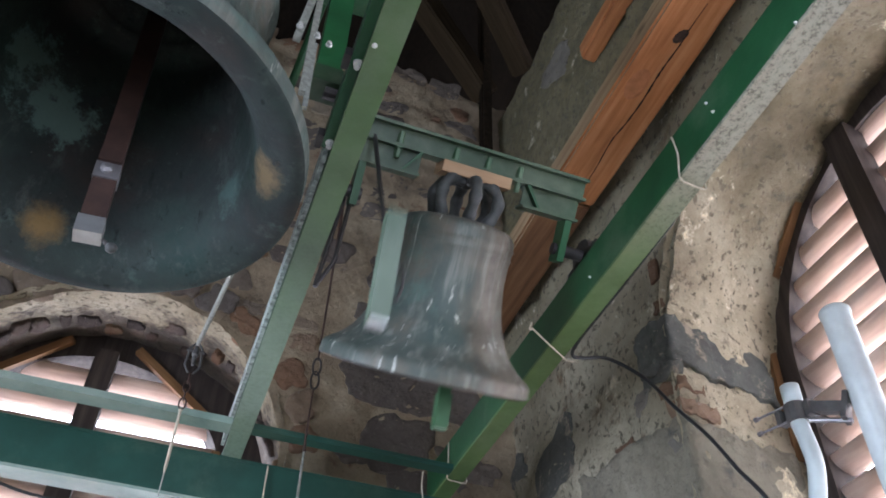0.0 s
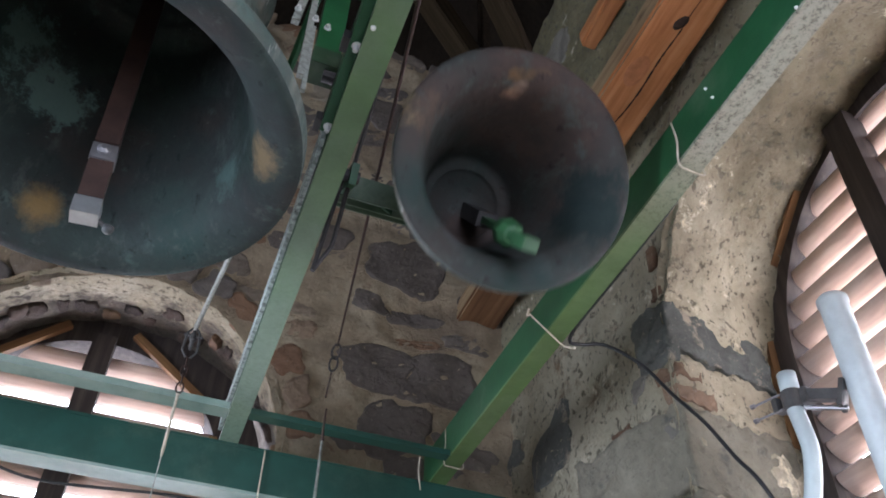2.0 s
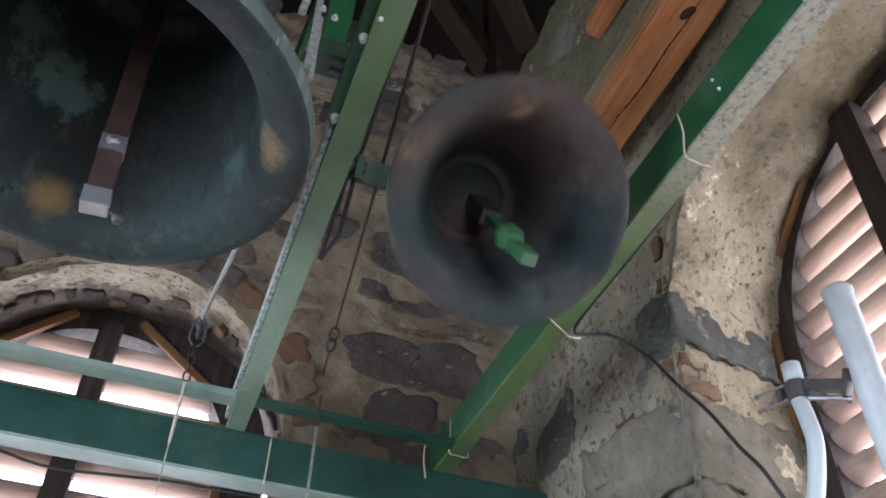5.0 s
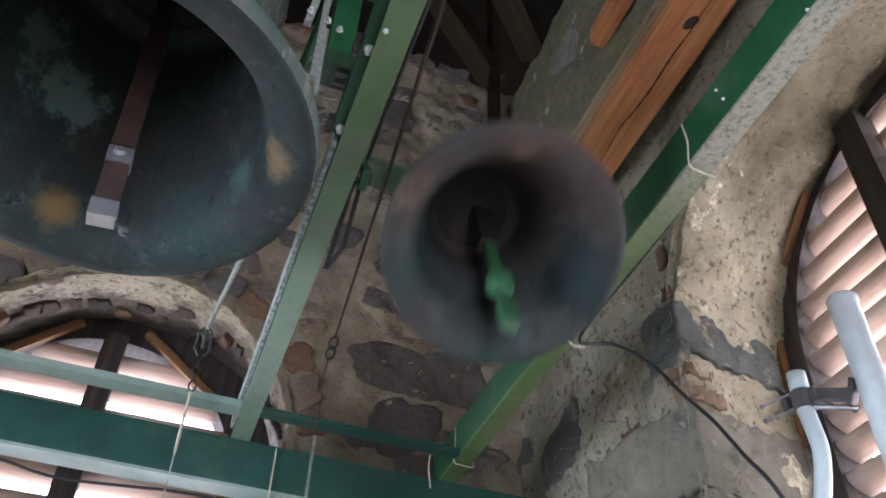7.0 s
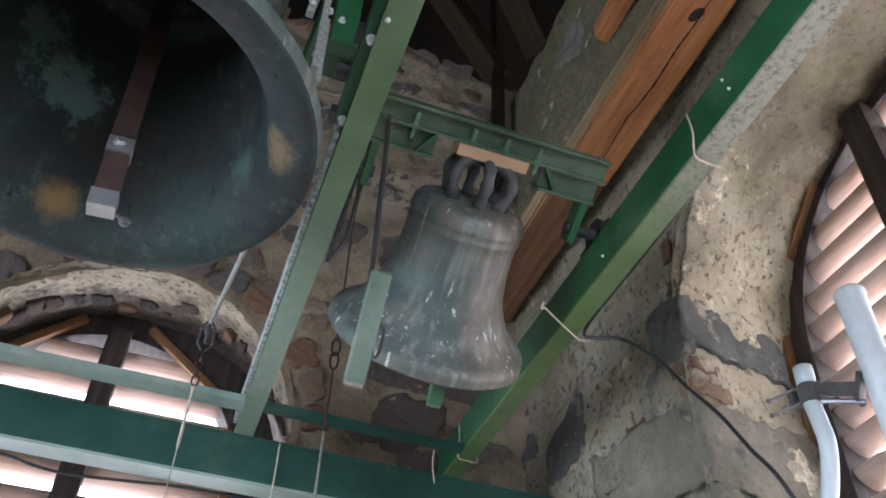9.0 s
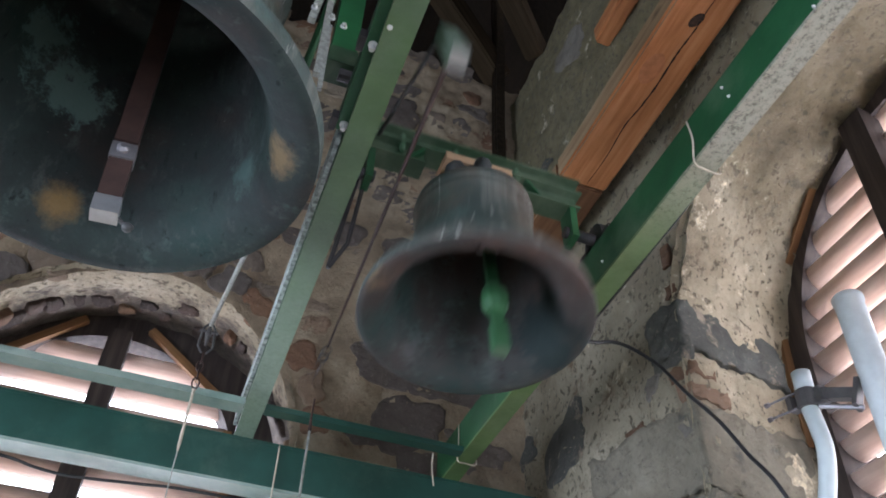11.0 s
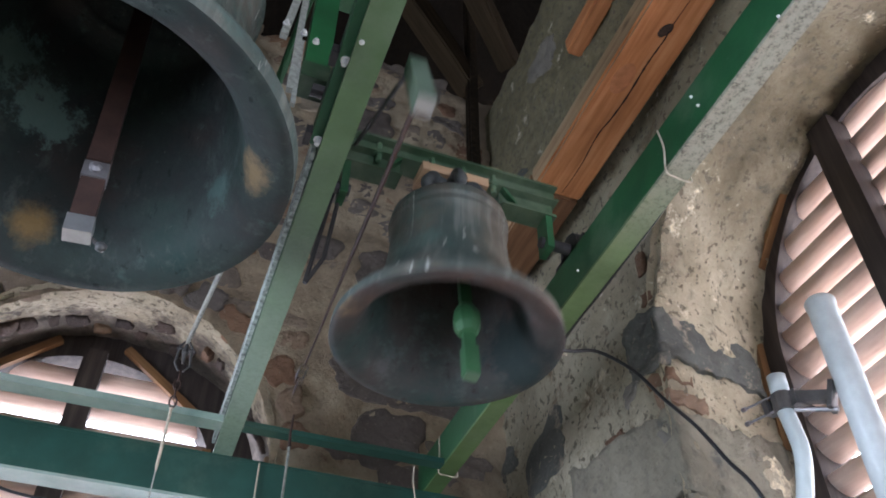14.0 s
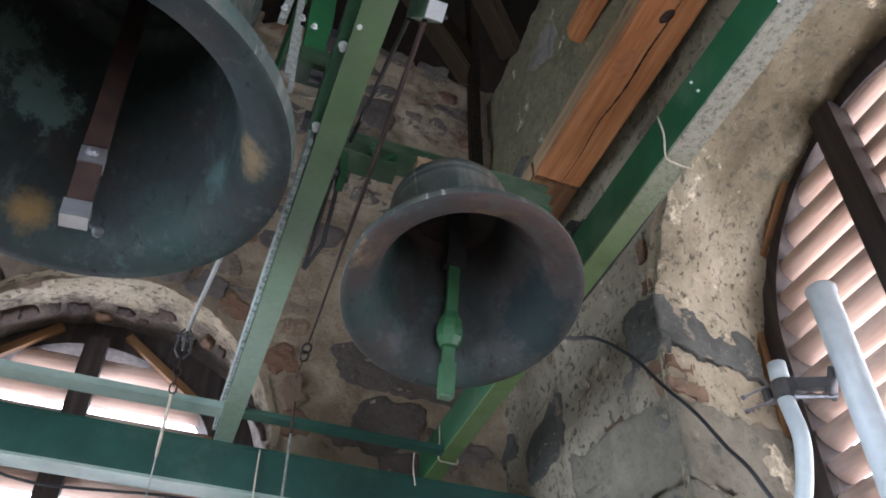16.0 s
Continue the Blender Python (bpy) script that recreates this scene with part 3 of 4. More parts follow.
part("knot", moved(lathe([(0, -0.004), (0.006, -0.004), (0.016, -0.002), (0.02, 0.001), (0, 0.001)], 11), pose(1.28, 1.243, 4.1485, 0, 0, 20) @ Matrix.Diagonal((1, 1.7, 1, 1))), simple("knot_black", (0.035, 0.018, 0.011), 0.8, 0.0, 0.8, 60), pine)
part("knot", moved(lathe([(0, -0.002), (0.028, -0.002), (0.042, 0.001), (0, 0.001)], 18), pose(1.24, 1.471, 4.1485) @ Matrix.Diagonal((1, 1.9, 1, 1))), simple("knot_brown", (0.40, 0.16, 0.065), 0.7), pine)
timber("upper_timber", (1.388, -0.6, 5.08), (1.388, 1.95, 5.08), 0.085, 0.1, M_PINE, "brown weathered upper wall timber")

# ---- steel bell frame ----
def girder(name, parts, label):
    g = empty(name, pose(0, 0, 0), label, "girder")
    for n, bm, mt in parts:
        part(n, bm, mt, g)
    return g


def beam_y(name, x0, x1, y0, y1, z0, z1, label, open_left, mat_low):
    """A rolled channel along y: bottom flange, web, top flange."""
    t, wb = 0.010, 0.012
    web = (x1 - wb, x1) if open_left else (x0, x0 + wb)
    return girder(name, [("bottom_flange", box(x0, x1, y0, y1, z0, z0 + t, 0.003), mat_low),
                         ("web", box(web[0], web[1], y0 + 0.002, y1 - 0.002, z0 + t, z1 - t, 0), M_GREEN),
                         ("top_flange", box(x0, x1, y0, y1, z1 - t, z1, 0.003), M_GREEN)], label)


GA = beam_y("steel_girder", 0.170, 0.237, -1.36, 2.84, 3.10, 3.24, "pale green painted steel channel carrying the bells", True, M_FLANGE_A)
part("side_angle", prism([(0.150, 3.150), (0.176, 3.150), (0.176, 3.156), (0.156, 3.156), (0.156, 3.20), (0.150, 3.20)], "y", -1.30, 1.32, 0.002), M_GREEN, GA)
part("side_angle", prism([(0.158, 3.130), (0.1695, 3.130), (0.1695, 3.20), (0.158, 3.20)], "y", 1.33, 2.75, 0.003), M_CHIPPED, GA, "chalky chipped green angle")
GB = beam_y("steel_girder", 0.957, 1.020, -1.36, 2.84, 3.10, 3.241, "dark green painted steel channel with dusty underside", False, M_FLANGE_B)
GD = beam_y("steel_girder", -0.96, -0.89, -1.36, 2.84, 3.10, 3.24, "green painted steel channel carrying the bells", False, M_GREEN_DUSTY)
for y in (1.301, 1.064, 0.62):
    bolt((0.167, y, 3.150), (-0.1, 0, -1), 0.0075, GA, length=0.02)
    part("nut_block", box(0.134, 0.1495, y - 0.012, y + 0.028, 3.152, 3.18, 0.003), M_IRON, GA)
bolt((0.181, 0.975, 3.10), (0, 0, -1), 0.004, GA, length=0.008)
for y, zz in ((0.915, 3.205), (0.903, 3.158), (0.627, 3.112), (1.5, 3.15)):
    bolt((0.957, y, zz), (-1, 0, 0), 0.0025, GB, length=0.006)
# bottom flange paler than the web, window glare put into its colour
GC = girder("cross_girder", [
    ("web", box(-2.4, 1.6, 2.80, 2.812, 2.932, 3.088, 0), M_GREEN_HAZED),
    ("top_flange", box(-2.4, 1.6, 2.762, 2.85, 3.088, 3.099, 0.003), M_GREEN_HAZED),
    ("bottom_flange", box(-2.4, 1.6, 2.762, 2.85, 2.921, 2.932, 0.003), M_GREEN_PALE)], "dark green steel cross girder below the arched window")
part("web_plate", box(-2.38, 1.55, 2.764, 2.799, 2.9325, 3.0875, 0.001), M_GREEN_HAZED, GC)
GE = girder("tie_angle", [
    ("flange", box(-0.885, 0.168, 2.545, 2.61, 3.10, 3.106, 0.002), M_GREEN_PALE),
    ("upstand", box(-0.885, 0.168, 2.545, 2.551, 3.107, 3.125, 0.002), M_GREEN_PALE)], "pale green steel angle tying the girders")
girder("tie_angle", [
    ("flange", box(0.239, 0.955, 2.545, 2.59, 3.10, 3.106, 0.002), M_GREEN_HAZED),
    ("upstand", box(0.239, 0.955, 2.545, 2.551, 3.107, 3.12, 0.002), M_GREEN_HAZED)], "dark green steel angle tying the girders")

# ---- bells ----
def bell_shell(parent, r, h, top, wide, name="bell_body"):
    """The bell: mouth radius r, height h, its shoulder at z = top below the pin. Outside and inside are separate skins with a lip."""
    sh = [(0.30, 0.03), (0.46, 0.02), (0.54, 0.0), (0.582, -0.035), (0.592, -0.085), (0.602, -0.10), (0.588, -0.112), (0.585, -0.15), (0.595, -0.16), (0.583, -0.172),
          (0.575, -0.25), (0.58, -0.36), (0.597, -0.47), (0.625, -0.57), (0.665, -0.655), (0.672, -0.66), (0.678, -0.668), (0.715, -0.725), (0.765, -0.785), (0.825, -0.833), (0.885, -0.868), (0.94, -0.893), (0.978, -0.912), (0.996, -0.932), (1.0, -0.955), (1.0, -1.0)]
    k = wide / 0.572
    prof = []
    for q, z in sh:
        f = k + (1 - k) * max(0.0, min(1.0, (-z - 0.2) / 0.8))
        prof.append((q * r * f, top + z * h))
    out = lathe([(0, top + 0.03 * h)] + prof, 72)
    b = part(name, out, M_BIG_OUT if r > 0.4 else M_BELL_OUT, parent, "streaked dark bronze bell", True)
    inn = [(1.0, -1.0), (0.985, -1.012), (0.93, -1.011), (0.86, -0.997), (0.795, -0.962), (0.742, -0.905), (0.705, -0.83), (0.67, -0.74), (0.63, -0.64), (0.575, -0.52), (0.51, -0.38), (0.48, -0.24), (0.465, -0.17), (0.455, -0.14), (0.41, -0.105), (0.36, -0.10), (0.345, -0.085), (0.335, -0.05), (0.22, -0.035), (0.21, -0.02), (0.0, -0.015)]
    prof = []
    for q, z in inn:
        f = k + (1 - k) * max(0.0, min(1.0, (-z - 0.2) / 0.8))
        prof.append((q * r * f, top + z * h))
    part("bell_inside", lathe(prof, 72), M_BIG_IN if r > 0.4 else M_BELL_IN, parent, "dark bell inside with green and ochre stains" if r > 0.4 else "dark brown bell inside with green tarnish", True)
    return b


def canons(parent, r, z0, z1):
    """The cast loops of the crown."""
    for i in range(6):
        a = math.pi * (i / 3 + 1 / 6)
        d = Vector((math.cos(a), math.sin(a), 0))
        e = Vector((0, 0, 1))
        line = smooth_line([d * r * 0.95 + e * z0, d * r * 1.22 + e * (z0 + (z1 - z0) * 0.4), d * r * 1.2 + e * (z0 + (z1 - z0) * 0.72), d * r * 0.85 + e * (z1 - 0.006), d * r * 0.3 + e * z1], 5)
        part("crown_loop", rod(line, [r * 0.225 + 0.002 * math.sin(k) for k in range(len(line))], 10), M_CANON, parent, "", True)


PIN = Vector((0.588, 1.5405, 3.265))
small = empty("swinging_bell", Matrix.Translation(PIN), "small streaked bronze bell swinging on a green steel yoke", "bell")
bell_shell(small, 0.289, 0.415, -0.012, 0.54)
canons(small, 0.075, -0.005, 0.115)
part("yoke_upper", prism([(-0.035, 0.15), (0.035, 0.15), (0.035, 0.158), (0.0, 0.158), (0.0, 0.205), (0.035, 0.205), (0.035, 0.213), (-0.035, 0.213), (-0.035, 0.205), (-0.008, 0.205), (-0.008, 0.158), (-0.035, 0.158)][::-1], "x", -0.34, 0.335, 0), M_YOKE, small, "green steel yoke channel")
for x0, x1, s in ((-0.335, -0.15, -1), (0.155, 0.325, 1)):
    part("yoke_lower", prism([(-0.033, 0.085), (0.033, 0.085), (0.033, 0.093), (0.0, 0.093), (0.0, 0.1495), (-0.008, 0.1495), (-0.008, 0.093), (-0.033, 0.093)], "x", x0, x1, 0), M_YOKE, small, "green steel yoke end")
    xe = x1 - 0.035 if s > 0 else x0 + 0.02
    part("yoke_arm", box(xe, xe + 0.02, -0.03, 0.03, -0.035, 0.084, 0.004), M_GREEN, small)
    part("pin", moved(rod([(0, 0, -0.05), (0, 0, 0.05)], 0.017, 14), pose(xe + 0.01 + s * 0.03, 0, 0, 0, 90, 0)), M_IRON, small)
    part("gusset", prism([(x0 if s > 0 else x1, 0.15), (x0 + 0.05 * s if s > 0 else x1 + 0.05 * s, 0.086), (x0 + 0.056 * s if s > 0 else x1 + 0.056 * s, 0.086), (x0 + 0.012 * s if s > 0 else x1 + 0.012 * s, 0.15)], "y", -0.03, 0.03, 0), M_GREEN, small)
part("wood_block", box(-0.095, 0.105, -0.045, 0.045, 0.118, 0.149, 0.004), M_BLOCK, small, "pale wooden packing block")
for x in (-0.22, -0.06, 0.035, 0.13):
    bolt((x, -0.022, 0.158), (0, 0, 1), 0.009, small, M_GREEN_DUSTY, length=0.035)
    bolt((x, -0.022, 0.15), (0, 0, -1), 0.009, small, M_GREEN_DUSTY, length=0.03)
# lever on the yoke that the pull rod works
lev = part("lever", box(-0.020, 0.020, -0.020, 0.020, -0.125, 0.115, 0.005), M_LEVER, small, "pale green steel lever box")
LEV_AT = Vector((0.314 - 0.588, -0.555, -0.205))
lev.matrix_basis = Matrix.Translation(LEV_AT) @ pose(0, 0, 0, -19.6)
part("end_plate", box(-0.0185, 0.0185, -0.0185, 0.0185, -0.131, -0.1255, 0.002), M_STEEL, lev, "worn bare end plate")
part("slot_link", rod([(0.020 + 0.010 * (1 + math.sin(k * math.pi / 8)), 0.004, -0.03 + 0.036 * math.cos(k * math.pi / 8)) for k in range(17)], 0.004, 8, False), M_IRON, lev, "dark oval steel link", True)
part("lever_arm", rod([(-0.29, -0.02, 0.16), (-0.29, -0.50, -0.12)], 0.006, 8), M_IRON, small, "thin brown iron arm")

clap = part("clapper", joined(box(-0.015, 0.015, -0.008, 0.008, -0.55, -0.16, 0.004), box(-0.018, 0.018, -0.015, 0.015, -0.565, -0.48, 0.006)), M_CLAPPER, small, "green painted clapper bar")
part("clapper_ball", moved(lathe([(0, -0.05), (0.024, -0.045), (0.034, -0.022), (0.036, 0.0), (0.032, 0.024), (0.019, 0.05), (0, 0.055)], 8), pose(0, 0, -0.39)), M_CLAPPER, clap)
part("clapper_end", box(-0.0165, 0.0165, -0.0135, 0.0135, -0.572, -0.5655, 0.002), M_GREEN_DUSTY, clap, "worn pale clapper end")
part("hinge_block", box(-0.026, 0.026, -0.02, 0.02, -0.20, -0.02, 0.006), M_IRON, clap, "dark iron clapper hinge")

BIG = Vector((-0.32, 1.2585, 3.28))
big = empty("large_bell", Matrix.Translation(BIG), "large bronze bell hanging at rest, dark inside", "bell")
bell_shell(big, 0.441, 0.68, 0.275, 0.64)
canons(big, 0.10, 0.285, 0.44)
part("yoke", box(-0.62, 0.56, -0.05, 0.05, 0.45, 0.60, 0.006), M_GREEN, big, "dark green steel yoke")
for x, w in ((-0.60, 0.05), (0.415, 0.062)):
    part("yoke_arm", box(x, x + w, -0.03, 0.03, 0.055, 0.449, 0.004), M_GREEN_LIT, big, "green yoke arm in lit tone")
    part("arm_foot", box(x - 0.004, x + w + 0.004, -0.034, 0.034, -0.005, 0.0545, 0.005), M_YOKE, big)
    part("pin", moved(rod([(0, 0, -0.06), (0, 0, 0.06)], 0.020, 14), pose(x + w / 2 + (0.06 if x > 0 else -0.02), 0, 0, 0, 90, 0)), M_IRON, big)
for a, b, w in (((0.392, -0.10), (0.385, 0.40), 0.011), ((0.352, 0.10), (0.378, 0.42), 0.013), ((0.405, -0.15), (0.398, 0.10), 0.008)):
    part("strap", rod([(a[0], -0.05, a[1]), (b[0], -0.05, b[1])], w, 4), M_ROPE, big, "pale flat iron strap")
for x, z in ((0.352, 0.14), (0.372, 0.36), (0.398, 0.12), (0.43, 0.10)):
    bolt((x, -0.06, z), (0, -1, 0), 0.006, big, M_BOLT, length=0.012)
part("pull_arm", rod([(0.40, 0.03, 0.42), (0.375, 0.25, 0.30), (0.37, 0.39, -0.15)], 0.012, 8), M_GREEN, big)
for nm, dims, mt, lb in (("clapper_bar", (-0.022, 0.022, -0.012, 0.012, -0.60, 0.2, 0.005), M_RUST, "brown painted clapper bar"),
                         ("clapper_strap", (-0.0235, 0.0235, -0.0165, 0.0165, -0.485, -0.445, 0.006), M_STEEL_DULL, "dull steel strap"),
                         ("clapper_strap", (-0.0225, 0.0225, -0.0155, 0.0155, -0.437, -0.405, 0.005), M_RUST, ""),
                         ("clapper_weight", (-0.0245, 0.0245, -0.0175, 0.0175, -0.628, -0.588, 0.009), M_STEEL, "bright steel clapper end")):
    part(nm, box(*dims), mt, big, lb).matrix_basis = pose(0.036, 0, 0, 0, -4, 0)
part("strap_bolt", moved(lathe([(0, 0), (0.013, 0), (0.013, 0.006), (0.006, 0.011), (0, 0.011)], 10), pose(0.068, -0.0165, -0.462, 90, 0, 0)), M_STEEL_DULL, big)
part("clapper_stop", moved(lathe([(0, -0.010), (0.009, -0.006), (0.011, 0.003), (0, 0.009)], 14), pose(0.1235, 0.01, -0.628)), M_CANON, big, "", True)
part("clapper_stop_arm", rod([(0.085, 0.0, -0.61), (0.1235, 0.01, -0.628)], 0.004, 8), M_IRON, big)

# bearings on the girders
def bearing(x, y, z, base, label):
    g = empty("bearing", pose(x, y, z), label, "bearing", "bell bearings")
    part("housing", moved(lathe([(0.018, -0.03), (0.05, -0.03), (0.052, 0.0), (0.05, 0.03), (0.018, 0.03), (0.018, -0.03)], 24), pose(0, 0, 0, 0, 90, 0)), M_IRON, g)
    part("foot", box(-0.03, 0.03, -0.085, 0.085, base - z, base - z + 0.018, 0.003), M_IRON, g)
    part("pedestal", box(-0.025, 0.025, -0.045, 0.045, base - z + 0.018, -0.02, 0.004), M_IRON, g)
    for yy in (-0.068, 0.068):
        bolt((0, yy, base - z + 0.018), (0, 0, 1), 0.009, g)
    return g


bearing(0.205, PIN.y, PIN.z, 3.24, "dark iron bearing block on the girder")
bearing(0.989, PIN.y, PIN.z, 3.241, "dark iron bearing block on the girder")
bearing(0.205, BIG.y, 3.29, 3.24, "dark iron bearing block on the girder")
bearing(-0.925, BIG.y, 3.29, 3.24, "dark iron bearing block on the girder")


# ---- louvred windows ----
def louvre(name, m, label, mull, deep, ri, pitch):
    """An arched louvred window in its own space: x along the wall, y outwards, z up from the springing."""
    root = empty(name, m, label, "window", kind="structure")
    ro = 0.80
    bm = bmesh.new()
    n = 40
    pts = [(1, -2.5)] + [(math.cos(math.pi * i / n), math.sin(math.pi * i / n)) for i in range(n + 1)] + [(-1, -2.5)]
    loops = []
    for d in (0.0, 0.14):
        for r in (ri, ro):
            loops.append([bm.verts.new((a * r, d, (b * r if b >= 0 else b) + 0.075)) for a, b in pts])
    for p, q in ((0, 1), (1, 3), (3, 2), (2, 0)):
        for i in range(len(pts) - 1):
            bm.faces.new((loops[p][i], loops[p][i + 1], loops[q][i + 1], loops[q][i]))
    part("window_frame", bm, M_FRAME, root, "dark timber arched frame")
    part("mullion", box(mull - 0.05, mull + 0.05, -0.05, 0.03, -2.5, ri + 0.09, 0.004), M_FRAME, root)
    h = 0.052 * pitch / 0.145
    z = -2.05
    i = 0
    while z < ri + 0.08:
        hz = z - 0.075 + 0.03
        half = math.sqrt(max(0, (ri + 0.03) ** 2 - max(0, hz) ** 2)) if hz > 0 else ri + 0.03
        for a, b in ((-half, mull), (mull, half)):
            if b - a > 0.08 and half > 0.1:
                prof = [(0.105 + deep * math.cos(q) * 0.88 + 0.024 * math.sin(q) * 0.47, h / 2 - deep * math.cos(q) * 0.47 + 0.024 * math.sin(q) * 0.88) for q in [math.pi * k / 9 for k in range(18)]]
                ob = part("slat", prism(prof, "x", a + 0.002, b - 0.002, 0), M_SLAT, root, "", True)
                ob.matrix_basis = pose(0, -0.045, z + 0.004 * math.sin(i * 7.3), 1.2 * math.sin(i * 3.1), 0.35 * math.sin(i * 5.7))
                i += 1
        z += pitch
    return root


def batten(root, a, b, w=0.038, t=0.03):
    """A plain batten nailed on the frame's inner face, from a to b in the window's space."""
    a, b = Vector((a[0], -t / 2 - 0.003, a[1])), Vector((b[0], -t / 2 - 0.003, b[1]))
    ob = part("batten", box(-w / 2, w / 2, -t / 2, t / 2, 0, (b - a).length, 0.004), M_BATTEN, root, "orange wooden batten")
    d = (b - a).normalized()
    x = Vector((0, 1, 0)).cross(d)
    ob.matrix_basis = Matrix.Translation(a) @ Matrix((x, Vector((0, 1, 0)), d)).transposed().to_4x4()


def sky_glow(m, w, h, mat):
    bm = bmesh.new()
    bmesh.ops.create_grid(bm, x_segments=1, y_segments=1, size=0.5)
    ob = part("backdrop", moved(bm, Matrix.Diagonal((w, h, 1, 1))), mat)
    ob.matrix_basis = m
    return tagged(ob, "bright hazy sky outside the window", "sky", kind="structure")


sky_glow(pose(-0.33, 5.2, 4.2, 90, 0, 0), 5.0, 6.0, M_GLOW_N)
sky_glow(pose(3.6, 1.15, 4.2, 90, 0, 90), 5.0, 6.0, M_GLOW_E)
win_n = louvre("window_1", pose(-0.36, 3.60, SPRING), "arched window with pale louvres and dark frame", -0.03, 0.055, 0.605, 0.145)
batten(win_n, (-0.52, 0.43), (-0.197, 0.729))
batten(win_n, (0.096, 0.745), (0.463, 0.473))
batten(win_n, (0.55, 0.30), (0.60, -0.05))
win_e = louvre("window_2", pose(1.96, 1.185, SPRING, 0, 0, -90), "arched window with pale louvres and dark frame", -0.13, 0.051, 0.66, 0.110)
batten(win_e, (-0.75, 0.36), (-0.25, 0.81))
batten(win_e, (-0.77, -0.22), (-0.745, 0.30))

# ---- pipes by the east window ----
mast = empty("pipe_mast", pose(1.83, 1.512, 0), "pale galvanised steel pipe with open rim", "pipe")
part("tube", lathe([(0.034, 0.9), (0.044, 0.9), (0.044, 3.28), (0.048, 3.285), (0.048, 3.30), (0.043, 3.306), (0.039, 3.30), (0.038, 2.9), (0, 2.9)], 28), M_PIPE, mast, "", True)
part("foot", lathe([(0, 0.0), (0.11, 0.0), (0.11, 0.02), (0.05, 0.03), (0.045, 0.9), (0, 0.9)], 24), M_PIPE, mast)
conduit = empty("conduit", pose(0, 0, 0), "pale plastic conduit clamped at its end", "conduit")
cl = smooth_line([(1.73, 1.84, 1.6), (1.73, 1.83, 2.5), (1.728, 1.755, 2.64), (1.725, 1.70, 2.74), (1.722, 1.668, 2.83), (1.722, 1.672, 2.91), (1.725, 1.686, 3.0), (1.725, 1.683, 3.045)], 8)
part("tube", rod(cl, 0.025, 16), M_PVC, conduit, "", True)
part("socket", rod([(1.726, 1.682, 3.04), (1.724, 1.678, 3.10)], 0.029, 18), M_PVC, conduit, "", True)
clampo = empty("pipe_clamp", pose(0, 0, 0), "rusty grey double pipe clamp with long bolts", "clamp")
part("jaw", joined(rod([(1.726, 1.683, 2.975), (1.726, 1.682, 3.035)], 0.034, 12), box(1.69, 1.725, 1.715, 1.735, 2.985, 3.03, 0.005), box(1.725, 1.765, 1.63, 1.655, 2.98, 3.03, 0.005)), M_CLAMP, clampo)
arm_at = Matrix.Translation((1.742, 1.645, 3.008)) @ Vector((0.055, -0.085, -0.035)).to_track_quat("Y", "Z").to_matrix().to_4x4()
part("arm", moved(box(-0.014, 0.014, 0, 0.105, -0.017, 0.017, 0.004), arm_at), M_CLAMP, clampo)
part("tie_rod", rod([(1.735, 1.655, 2.972), (1.80, 1.56, 2.93)], 0.008, 8), M_STEEL_DULL, clampo)
part("bracket_plate", moved(box(-0.03, 0.03, 0.098, 0.112, -0.042, 0.042, 0.004), arm_at), M_CLAMP, clampo)
for z in (2.985, 3.035):
    part("clamp_bolt", rod([(1.715, 1.665, z), (1.672, 1.80, z + 0.004)], 0.0038, 8), M_STEEL_DULL, clampo)
    part("nut", rod([(1.675, 1.788, z + 0.004), (1.671, 1.802, z + 0.004)], 0.008, 6), M_STEEL_DULL, clampo)

# ---- cables, ties and ropes ----
def cable(name, pts, r, mat, label, n=8):
    return tagged(part(name, rod(smooth_line(pts, n), r, 8), mat, None, "", True), label, "cable")


cable("power_cable", [(0.99, 0.2, 3.247), (0.99, 0.85, 3.247), (1.028, 1.0, 3.215), (1.028, 1.15, 3.125), (1.0265, 1.42, 3.108), (1.027, 1.70, 3.106), (1.05, 1.80, 3.118), (1.11, 1.838, 3.148), (1.19, 1.825, 3.158), (1.255, 1.75, 3.055), (1.275, 1.66, 2.905), (1.29, 1.57, 2.77), (1.30, 1.50, 2.64), (1.32, 1.43, 2.5), (1.40, 1.40, 2.2), (1.415, 1.40, 1.2)], 0.0055, M_BLACK, "black rubber cable drooping along the wall")


def tie(y, drop):
    c = [(0.953, y - 0.004, 3.236), (0.951, y - 0.012, 3.16), (0.953, y + 0.002, 3.095), (0.985, y + 0.01, 3.092), (1.028, y + 0.012, 3.094), (1.03, y + 0.012, 3.12)]
    if drop:
        c = [(0.869, y - 0.092, 3.092), (0.95, y - 0.04, 3.090), (1.028, y + 0.012, 3.094)]
    ob = cable("cable_tie", c, 0.0026, M_TWINE, "pale twine tied round the girder", 4)
    if drop:
        part("knot_end", rod(smooth_line([(0.872, y - 0.090, 3.092), (0.864, y - 0.086, 3.09), (0.862, y - 0.105, 3.10)], 4), 0.003, 6), M_TWINE, ob)
        part("knot_tail", rod(smooth_line([(1.028, y + 0.012, 3.094), (1.045, y + 0.0, 3.085), (1.052, y - 0.01, 3.08)], 4), 0.004, 6), M_TWINE, ob)


